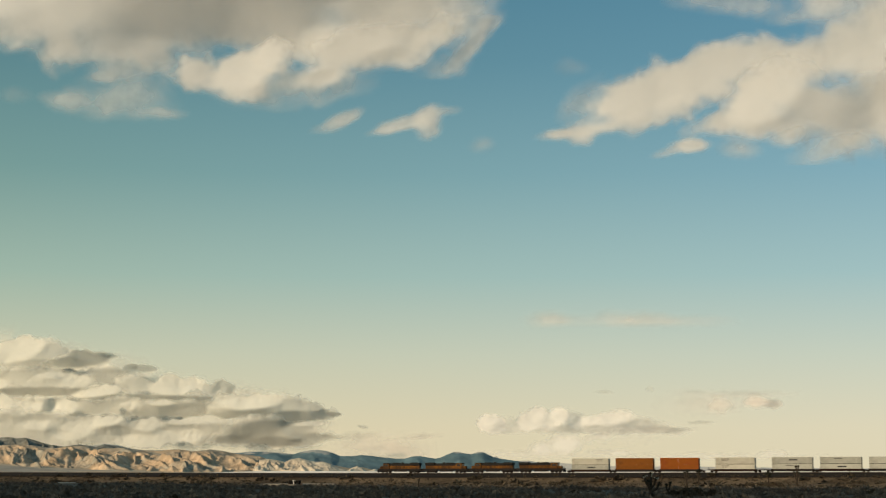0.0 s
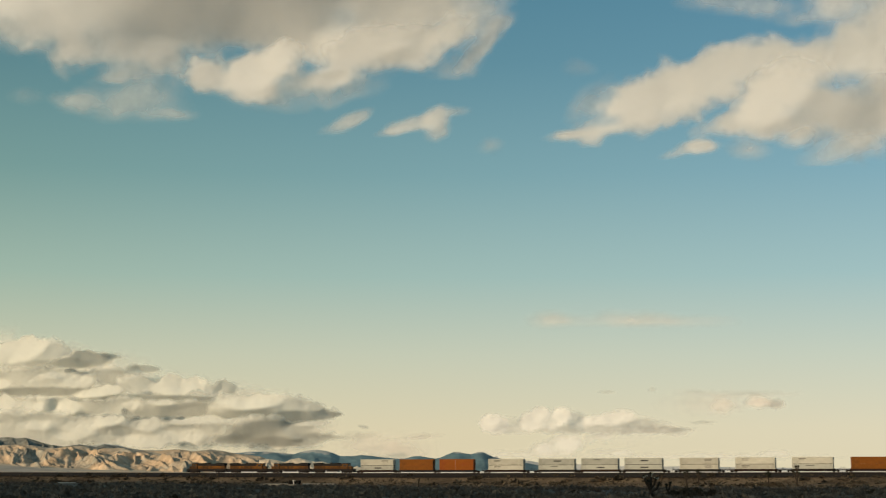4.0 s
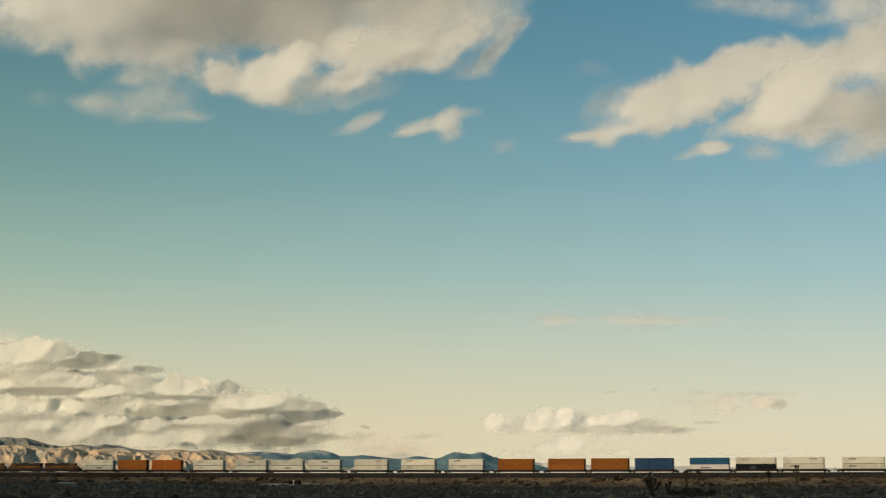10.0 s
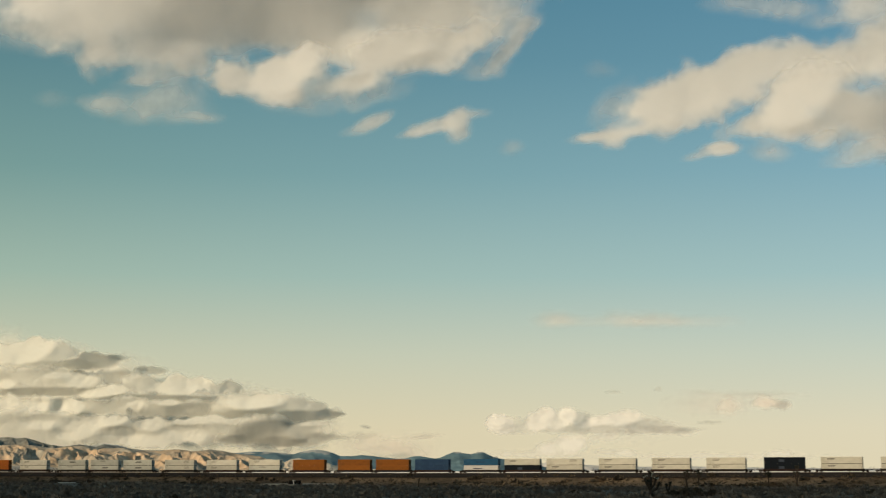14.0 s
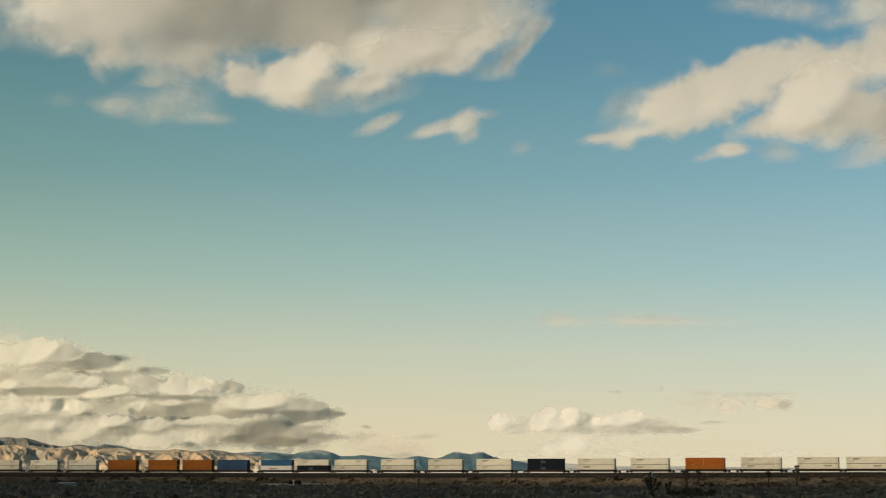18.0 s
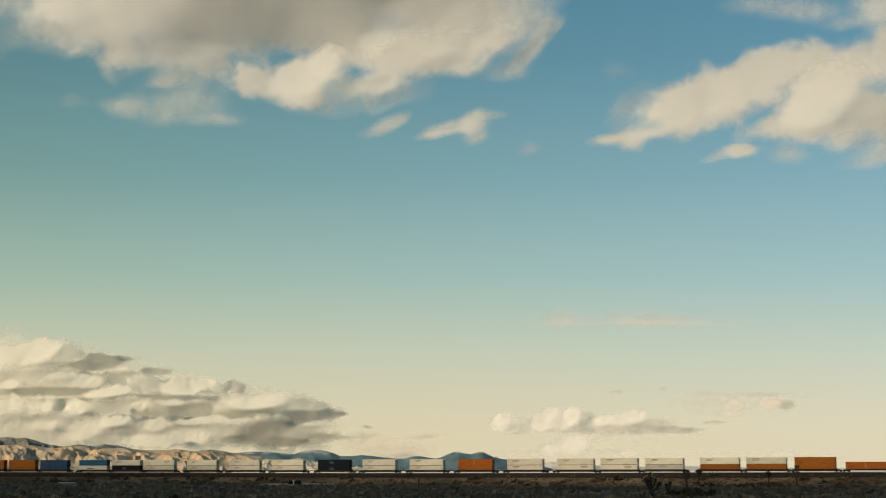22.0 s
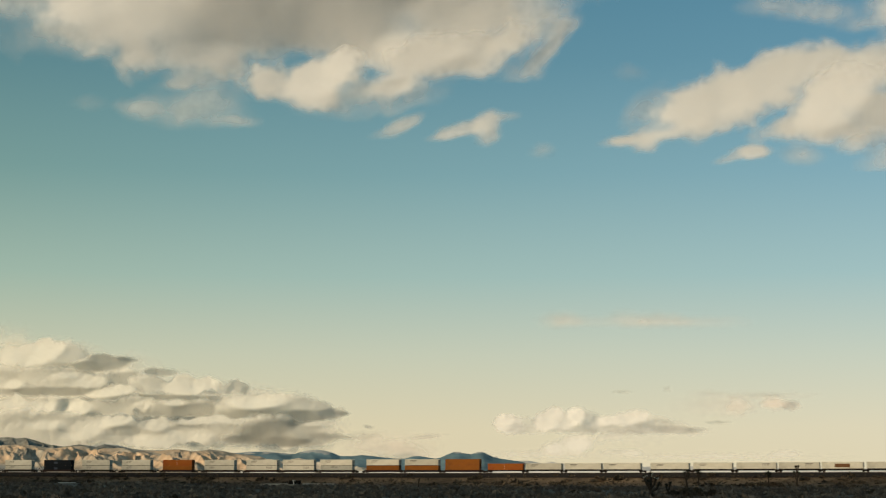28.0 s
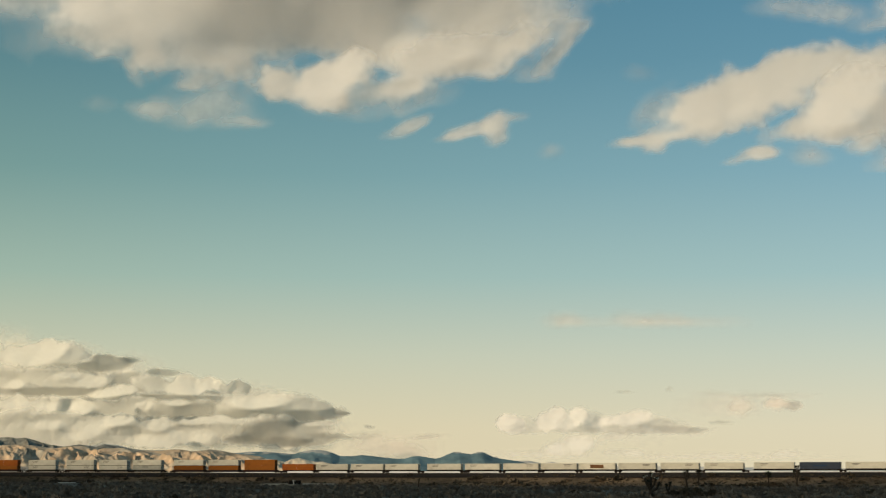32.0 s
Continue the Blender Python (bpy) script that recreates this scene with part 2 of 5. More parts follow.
M = dict(
    sand=material("sand", (0.160, 0.118, 0.078), 0.95, vary=0.3, scale=0.9, bump=0.25, bump_scale=1.2, second=(0.070, 0.053, 0.037), second_scale=0.06),
    soil=material("desert_soil", (0.185, 0.155, 0.125), 0.95, vary=0.35, scale=0.5, bump=0.3, bump_scale=0.8, second=(0.14, 0.12, 0.10), second_scale=0.02),
    wash=material("dry_wash_sand", (0.40, 0.33, 0.25), 0.95, vary=0.3, scale=0.8, second=(0.24, 0.19, 0.14), second_scale=0.1),
    ballast=material("ballast", (0.023, 0.021, 0.020), 0.9, vary=0.4, scale=6, bump=0.05, bump_scale=12, second=(0.022, 0.019, 0.017), second_scale=0.3),
    steel=material("rail_steel", (0.10, 0.08, 0.07), 0.6, 0.6, vary=0.2, scale=4),
    timber=material("sleeper_timber", (0.07, 0.055, 0.045), 0.9, vary=0.4, scale=3),
    scrub=scrub_material(),
    shrub=material("shrub_leaf", (0.075, 0.064, 0.047), 0.9, vary=0.4, scale=1.5, second=(0.105, 0.082, 0.058), second_scale=0.4, random_tint=0.4),
    badland=material("badland_rock", (0.54, 0.40, 0.27), 0.95, vary=0.3, scale=0.03, bump=3.0, bump_scale=0.07, second=(0.36, 0.33, 0.27), second_scale=0.008),
    fan=material("fan_gravel", (0.60, 0.48, 0.34), 0.95, vary=0.2, scale=0.02, second=(0.40, 0.36, 0.31), second_scale=0.004),
    chalk=material("chalky_badland_rock", (0.70, 0.61, 0.48), 0.95, vary=0.2, scale=0.04, bump=2.0, bump_scale=0.09, second=(0.56, 0.47, 0.36), second_scale=0.01),
    salt=material("salt_crust", (0.78, 0.76, 0.72), 0.9, vary=0.08, scale=0.05, second=(0.68, 0.66, 0.62), second_scale=0.01),
    umber=material("umber_ridge_rock", (0.29, 0.27, 0.225), 0.95, vary=0.5, scale=0.05, bump=2.0, bump_scale=0.05, second=(0.17, 0.18, 0.165), second_scale=0.008),
    # blue of distance haze and cloud shade put into the rock's base colour
    snowcap=snowy(material("snow_capped_haze_blue", (0.125, 0.20, 0.23), 0.95, vary=0.2, scale=0.02, bump=2.0, bump_scale=0.04, second=(0.105, 0.17, 0.20), second_scale=0.004), 56.0),
    pale=material("pale_mountain", (0.68, 0.64, 0.58), 0.95, vary=0.2, scale=0.02, second=(0.55, 0.54, 0.52), second_scale=0.005),
    snow=material("snow", (0.75, 0.72, 0.68), 0.8, vary=0.1, scale=0.05),
    white=material("white_paint", (0.445, 0.435, 0.375), 0.5, vary=0.08, scale=0.8, second=(0.385, 0.375, 0.32), second_scale=0.25, random_tint=0.15),
    coolwhite=material("cool_white_paint", (0.36, 0.365, 0.325), 0.5, vary=0.1, scale=0.8, second=(0.31, 0.315, 0.28), second_scale=0.25, random_tint=0.15),
    tan=material("faded_orange_paint", (0.175, 0.058, 0.006), 0.55, vary=0.15, scale=0.8, second=(0.15, 0.052, 0.007), second_scale=0.25, random_tint=0.15),
    orange=material("orange_paint", (0.205, 0.058, 0.004), 0.5, vary=0.12, scale=0.8, second=(0.20, 0.050, 0.006), second_scale=0.25, random_tint=0.1),
    navy=material("navy_paint", (0.008, 0.030, 0.075), 0.5, vary=0.15, scale=0.8, second=(0.012, 0.038, 0.085), second_scale=0.3),
    dark=material("black_navy_paint", (0.003, 0.006, 0.010), 0.7, vary=0.15, scale=0.8),
    blue=material("blue_paint", (0.009, 0.057, 0.122), 0.5, vary=0.15, scale=0.8, second=(0.011, 0.058, 0.12), second_scale=0.3),
    slateblue=material("slate_blue_paint", (0.026, 0.036, 0.055), 0.5, vary=0.15, scale=0.8),
    grey=material("grey_paint", (0.42, 0.41, 0.40), 0.5, vary=0.1, scale=0.8),
    brown=material("brown_paint", (0.11, 0.055, 0.025), 0.6, vary=0.2, scale=0.8),
    ink=material("dark_lettering", (0.05, 0.05, 0.05), 0.6, vary=0.1),
    iron=material("dirty_black_iron", (0.016, 0.015, 0.015), 0.7, vary=0.4, scale=1.2, second=(0.02, 0.015, 0.012), second_scale=0.5),
    rust=material("brown_iron", (0.022, 0.012, 0.009), 0.75, vary=0.35, scale=1.2, second=(0.02, 0.013, 0.011), second_scale=0.5),
    yellow=material("armour_yellow_paint", (0.115, 0.044, 0.004), 0.5, vary=0.15, scale=0.8, second=(0.07, 0.029, 0.005), second_scale=0.3, random_tint=0.4),
    roofgrey=material("loco_grey_paint", (0.014, 0.013, 0.012), 0.6, vary=0.25, scale=1.0),
    glass=material("cab_glass", (0.01, 0.012, 0.015), 0.1, vary=0.0),
    concrete=material("white_concrete", (0.62, 0.60, 0.56), 0.85, vary=0.15, scale=1.5),
    # near-black colour stands in for the shade inside the culvert's mouth
    mouth_shade=material("culvert_mouth_shade", (0.010, 0.009, 0.008), 0.9, vary=0.3, scale=1.0),
    bark=material("joshua_bark", (0.045, 0.036, 0.028), 0.95, vary=0.4, scale=3.0),
    spike=material("joshua_leaf", (0.035, 0.036, 0.026), 0.8, vary=0.4, scale=2.0),
    pod=material("pale_pods", (0.55, 0.50, 0.40), 0.8, vary=0.2, scale=3.0),
    vapour=cloud_material("cloud_vapour", (0.715, 0.735, 0.752), fray=0.6, scale=0.012, through_light=0.2),
    bank=cloud_material("cloud_bank_vapour", (0.802, 0.808, 0.748), fray=0.7, scale=0.025, through_light=0.2),
    heap=cloud_material("heaped_cloud_vapour", (0.87, 0.87, 0.84), fray=0.6, scale=0.025, through_light=0.15),
    thin=cloud_material("thin_cloud_vapour", (0.9, 0.83, 0.775), fray=0.3, scale=0.012, through_light=0.2),
    deck=cloud_material("grey_deck_vapour", (0.9, 0.88, 0.84), fray=0.5, scale=0.01, thick=0.71),
)


def part(name, bm, mat, parent, label=""):
    """Links a bmesh (or mesh) as one mesh object under a thing or a part."""
    if isinstance(bm, bmesh.types.BMesh):
        me = bpy.data.meshes.new(name)
        bm.to_mesh(me)
        bm.free()
    else:
        me = bm
    if not me.materials:
        me.materials.append(mat)
    ob = new(name, me)
    ob.parent = parent
    if label:
        ob["label"] = label
    return ob


def box(bm, x0, x1, y0, y1, z0, z1, bevel=0.0):
    """Adds a box with edges broken by a small bevel."""
    made = bmesh.ops.create_cube(bm, size=1.0)
    for v in made["verts"]:
        v.co = Vector((x0 + (v.co.x + 0.5) * (x1 - x0), y0 + (v.co.y + 0.5) * (y1 - y0), z0 + (v.co.z + 0.5) * (z1 - z0)))
    if bevel:
        bmesh.ops.bevel(bm, geom=list({e for v in made["verts"] for e in v.link_edges}), offset=bevel, segments=1, affect="EDGES")
    return bm


def one_box(*a, bevel=0.03):
    return box(bmesh.new(), *a, bevel=bevel)


def drum(bm, centre, radius, half, axis="Y", seg=14, taper=1.0):
    """Adds a drum along an axis."""
    turn = {"X": pose(0, 0, 0, 0, 90, 0), "Y": pose(0, 0, 0, 90, 0, 0), "Z": Matrix()}[axis]
    bmesh.ops.create_cone(bm, cap_ends=True, segments=seg, radius1=radius, radius2=radius * taper, depth=half * 2, matrix=Matrix.Translation(centre) @ turn)
    return bm


# ---- the railway line in plan ----
TRACK_MID = 688.6
WAY = Vector((-0.9193, 0.3937, 0.0))  # the way the train goes
SIDE = Vector((-0.3937, -0.9193, 0.0))  # towards the camera
HEADING = math.degrees(math.atan2(WAY.y, WAY.x))


def rail_height(s):
    return 5.75 + 0.6 * (1 - np.exp(-((s - 30) / 210.0) ** 2))


def on_track(s, across=0.0, up=0.0):
    p = Vector((0, TRACK_MID, 0)) + WAY * s + SIDE * across
    return Vector((p.x, p.y, float(rail_height(s)) + up))


def ground_height(x, y):
    z = 0.35 * fbm(x * 0.02, y * 0.02, 4, 11) + 0.12 * fbm(x * 0.15, y * 0.15, 3, 21)
    left = np.clip((-x - 20) / 260, 0, 1) * np.clip((y - 300) / 300, 0, 1)
    return z + 1.4 * left


# ---- ground, fill, ballast, rails ----
def ground():
    xs = np.concatenate([np.linspace(-9000, -700, 12)[:-1], np.linspace(-700, 700, 281), np.linspace(700, 9000, 12)[1:]])
    ys = np.concatenate([np.linspace(-9000, -50, 10)[:-1], np.linspace(-50, 300, 50)[:-1], np.linspace(300, 1000, 281), np.linspace(1000, 4900, 30)[1:], np.linspace(4900, 9000, 6)[1:]])
    gx, gy = np.meshgrid(xs, ys, indexing="ij")
    v = np.stack([gx, gy, ground_height(gx, gy)], -1).reshape(-1, 3)
    me = mesh_from(v, grid_faces(len(xs), len(ys)), "ground")
    me.materials.append(M["soil"])
    tagged(new("ground", me), "dark desert soil plain covered with scrub", "ground", kind="structure")


def strip(name, s0, s1, step, section, mat, bumpy=0.0, seed=0):
    """A sheet that follows the line: section is a row of (across, up from the rail's foot)."""
    ss = np.arange(s0, s1 + step, step)
    rows = []
    for a, z in section:
        aa = a + bumpy * 1.6 * fbm(ss * 0.07, np.full_like(ss, a * 0.5), 4, seed)
        x = WAY.x * ss + SIDE.x * aa
        y = TRACK_MID + WAY.y * ss + SIDE.y * aa
        zz = rail_height(ss) + z + bumpy * 0.5 * fbm(ss * 0.05, np.full_like(ss, a * 0.3), 5, seed + 5)
        if z < -6:
            zz = ground_height(x, y) - 0.6
        rows.append(np.stack([x, y, zz], -1))
    v = np.stack(rows, 0)
    me = mesh_from(v.reshape(-1, 3), grid_faces(len(section), len(ss)), name)
    me.materials.append(mat)
    return new(name, me)


def railway():
    slope = [(3.6, -1.4), (4.4, -1.6), (5.4, -2.05), (6.5, -2.45), (7.8, -2.9), (9.2, -3.4), (11.0, -3.9), (14.0, -4.45), (19.0, -4.95), (25.0, -5.35), (31.0, -5.7), (38.0, -6.4)]
    sec = [(-a, z) for a, z in reversed(slope)] + slope
    f = strip("embankment", -1250, 1250, 2.0, sec, M["sand"], 0.55, 3)
    tagged(f, "tan sand railway embankment with a rough worn slope", "embankment", kind="structure")
    b = strip("ballast", -1250, 1250, 2.0, [(-6.2, -2.05), (-4.4, -1.1), (-2.6, -0.45), (-1.6, -0.2), (1.6, -0.2), (2.6, -0.45), (4.4, -1.1), (6.2, -2.05)], M["ballast"], 0.04, 9)
    tagged(b, "dark grey crushed stone ballast bed under the rails", "ballast", kind="structure")
    for a in (-0.72, 0.72):
        r = strip("rail", -1250, 1250, 10.0, [(a - 0.07, -0.19), (a - 0.036, -0.15), (a - 0.036, 0.0), (a + 0.036, 0.0), (a + 0.036, -0.15), (a + 0.07, -0.19)], M["steel"])
        tagged(r, "worn steel rail on timber sleepers", "rail", "rails", "structure")
    verts, faces = [], []
    corner = [(-1, -1, -1), (1, -1, -1), (1, 1, -1), (-1, 1, -1), (-1, -1, 1), (1, -1, 1), (1, 1, 1), (-1, 1, 1)]
    quads = [(0, 3, 2, 1), (4, 5, 6, 7), (0, 1, 5, 4), (1, 2, 6, 5), (2, 3, 7, 6), (3, 0, 4, 7)]
    for i in range(-620, 620):
        s = i * 0.55
        for c in corner:
            p = on_track(s + c[0] * 0.115, c[1] * 1.3, -0.29 + c[2] * 0.1)
            verts.append(p[:])
        faces += [[8 * (i + 620) + k for k in q] for q in quads]
    me = mesh_from(verts, faces, "sleepers", False)
    me.materials.append(M["timber"])
    tagged(new("sleepers", me), "dark timber sleepers in the ballast", "sleepers", kind="stuff")


ground()
railway()


# ---- mountains ----
def mountains(name, label, base, skyline, depth, mat, seed, gully=0.5, step=4.0, rows=46, foot=0.0, cell=90.0, run=1.0, lean=0.0):
    """A range whose crest follows a skyline (x, height); spurs and gullies run down its front."""
    px, pz = np.array(skyline, dtype=float).T
    xs = np.arange(px[0], px[-1], step)
    top = np.interp(xs, px, pz)
    v = np.linspace(-0.25, 1.35, rows)
    gx, gv = np.meshgrid(xs, v, indexing="ij")
    gt = np.repeat(top[:, None], rows, 1)
    warp = cell * 0.5 * fbm(gx / (cell * 1.5), gv * 2.0, 3, seed)
    gy = gv * depth * 0.6
    crest = ridged((gx + warp + lean * gy) / cell, gy / (cell * run), 6, seed + 3, 0.55)
    shape = np.where(gv < 1, np.clip(gv, 0, 1) ** 1.15, 1 - (gv - 1) * 1.5)
    shape = np.where(gv < 0, gv * 0.15, shape)
    mask = np.clip(gv * 4, 0, 1) * np.clip((1 - gv) * 5, 0, 1)
    z = np.minimum(gt * shape + gt * mask * gully * (crest - 0.42), gt * 1.01)
    y = base + (gv - 1) * depth + 0.08 * depth * fbm(gx / cell, gv * 3, 3, seed + 9) * np.clip((1 - gv) * 6, 0, 1)
    me = mesh_from(np.stack([gx, y, z + foot], -1).reshape(-1, 3), grid_faces(len(xs), rows), name)
    me.materials.append(mat)
    return tagged(new(name, me), label, "mountain", kind="structure")


mountains("mountain_range_far", "distant grey brown rocky ridge behind the badlands", 4350, [(-1428, 100), (-1333, 104), (-1270, 101), (-1215, 104), (-1191, 101), (-1168, 103), (-1144, 97), (-1120, 89), (-1096, 83), (-1048, 76), (-985, 64), (-889, 37)], 300, M["umber"], 31, 0.5, 2.5, 90, cell=48.0, run=1.5, lean=0.5)
mountains("badland_hills", "sunlit tan badland hills with eroded gullies", 3900, [(-1322, 76), (-1195, 72), (-1110, 73), (-1067, 75), (-1025, 73), (-989, 67), (-961, 67), (-940, 70), (-904, 72), (-883, 66), (-869, 61), (-851, 66), (-827, 66), (-795, 67), (-755, 62), (-713, 59), (-685, 62), (-659, 63), (-635, 59), (-614, 59), (-583, 63), (-550, 59), (-515, 51), (-479, 48), (-455, 45), (-430, 34), (-401, 28), (-380, 34), (-359, 37), (-338, 28), (-317, 30), (-288, 27), (-260, 21), (-232, 16), (-203, 19), (-182, 14), (-161, 10), (-119, 6)], 520, M["badland"], 41, 0.5, 1.8, 190, cell=46.0, run=3.0, lean=0.7)
mountains("pale_foothills", "pale cream eroded foothills in the sun", 3500, [(-411, 34), (-392, 36), (-373, 33), (-354, 29), (-341, 35), (-323, 38), (-303, 33), (-284, 29), (-269, 30), (-252, 25), (-233, 16), (-214, 10), (-205, 16), (-193, 20), (-180, 15), (-170, 9), (-160, 11), (-152, 14), (-142, 9)], 200, M["chalk"], 47, 0.5, 1.5, 110, cell=30.0, run=1.4, lean=0.5)
mountains("badland_ridge", "grey olive ridge above the eroded badlands", 4120, [(-1052, 60), (-1022, 71), (-985, 77), (-963, 80), (-933, 76), (-918, 73), (-896, 80), (-873, 77), (-836, 70), (-798, 65), (-761, 64), (-738, 65), (-708, 67), (-678, 64), (-648, 58), (-626, 61), (-596, 64), (-574, 61), (-544, 55), (-499, 51)], 320, M["umber"], 36, 0.5, 2.5, 90, cell=60.0, run=1.5, lean=0.5)
# this range's blue is haze carried by its material's base colour
mountains("mountain_range", "mountain range on the horizon, slate blue with haze in its colour", 4250, [(-1060, 50), (-991, 80), (-960, 78), (-925, 83), (-888, 80), (-837, 66), (-796, 58), (-755, 55), (-714, 57), (-679, 55), (-626, 58), (-571, 58), (-523, 62), (-484, 62), (-445, 59), (-407, 55), (-388, 61), (-368, 65), (-345, 67), (-318, 64), (-299, 58), (-280, 50), (-245, 50), (-222, 53), (-191, 50), (-160, 46), (-129, 43), (-106, 43), (-83, 49), (-65, 50), (-45, 47), (-22, 43), (-6, 46), (9, 53), (29, 61), (43, 61), (55, 58), (76, 55), (86, 58), (94, 61), (109, 61), (120, 56), (133, 49), (156, 43), (179, 40), (209, 35), (256, 26), (302, 14)], 260, M["snowcap"], 51, 0.15, 3.0, 70, cell=70.0, run=1.5, lean=0.4)
mountains("mountain_range_pale", "pale far hills with a little snow", 4420, [(90, 38), (130, 42), (151, 52), (163, 42), (194, 38), (242, 39), (282, 31), (306, 36), (322, 33), (362, 30), (410, 27), (474, 23), (570, 22), (698, 23), (826, 20), (986, 19), (1146, 17), (1338, 17)], 200, M["pale"], 61, 0.4)


def alluvial_fan():
    """The pale apron that rises from the plain to the badlands."""
    xs, ys = np.arange(-1600, 100, 12.0), np.linspace(2500, 3560, 60)
    gx, gy = np.meshgrid(xs, ys, indexing="ij")
    rise = np.interp(gx, [-1600, -1100, -800, -450, 0], [38, 30, 13, 6, 2])
    k = (gy - 2500) / 1060
    z = rise * k ** 1.6 * (1 + 0.12 * fbm(gx / 160, gy / 300, 4, 71)) - 0.6 * (1 - k)
    me = mesh_from(np.stack([gx, gy, z], -1).reshape(-1, 3), grid_faces(len(xs), len(ys)), "alluvial_fan")
    me.materials.append(M["fan"])
    tagged(new("alluvial_fan", me), "pale tan gravel fan below the badlands", "desert plain", kind="structure")


def salt_flat():
    """The white rim of a dry lake that shows over the rails, beyond the plain; the bluff at its far edge is added to
    face the sun.
    """
    xs, ys = np.arange(-520, 1500, 20.0), np.concatenate([np.linspace(2900, 3220, 12)[:-1], np.linspace(3220, 3240, 14)])
    gx, gy = np.meshgrid(xs, ys, indexing="ij")
    rise = 9.0 + 0.6 * fbm(gx / 240, gy / 200, 3, 73) - 3.5 * np.clip((-gx - 380) / 140, 0, 1)
    # steep last metres put into the shape so the white strip is sunlit
    z = rise * (0.1 * (gy - 2900) / 340 + 0.9 * np.clip((gy - 3222) / 16, 0, 1)) - 0.5
    me = mesh_from(np.stack([gx, gy, z], -1).reshape(-1, 3), grid_faces(len(xs), len(ys)), "salt_flat")
    me.materials.append(M["salt"])
    tagged(new("salt_flat", me), "white salt rim of a dry lake beyond the railway", "salt flat", kind="structure")


alluvial_fan()
salt_flat()


# ---- clouds ----
def patches(live):
    """The separate patches of a field's live cells, as lists of cell numbers; stray crumbs are left out."""
    nu, nv = live.shape
    cells = live[:-1, :-1] | live[1:, :-1] | live[:-1, 1:] | live[1:, 1:]
    todo = set(np.flatnonzero(cells.ravel()).tolist())
    found = []
    while todo:
        first = todo.pop()
        heap, patch = [first], [first]
        while heap:
            c = heap.pop()
            row, col = divmod(c, nv - 1)
            near = [c - (nv - 1), c + (nv - 1)] + ([c - 1] if col else []) + ([c + 1] if col < nv - 2 else [])
            for d in near:
                if d in todo:
                    todo.remove(d)
                    heap.append(d)
                    patch.append(d)
        found.append(patch)
    most = max(len(p) for p in found)
    return [sorted(p) for p in found if len(p) > max(40, 0.03 * most)]


def surface_from_slopes(gx, gz, step, reach):
    """The smooth sheet of heights whose slopes come nearest to the wanted ones, flat over more than its reach."""
    nx, nz = gx.shape
    ex = np.block([[gx, gx[:, ::-1]], [-gx[::-1], -gx[::-1, ::-1]]])
    ez = np.block([[gz, -gz[:, ::-1]], [gz[::-1], -gz[::-1, ::-1]]])
    kx = 2j * np.pi * np.fft.fftfreq(2 * nx, step)[:, None]
    kz = 2j * np.pi * np.fft.fftfreq(2 * nz, step)[None, :]
    power = np.abs(kx) ** 2 + np.abs(kz) ** 2 + 1.0 / reach ** 2
    f = -(kx * np.fft.fft2(ex) + kz * np.fft.fft2(ez)) / power
    return np.real(np.fft.ifft2(f))[:nx, :nz]


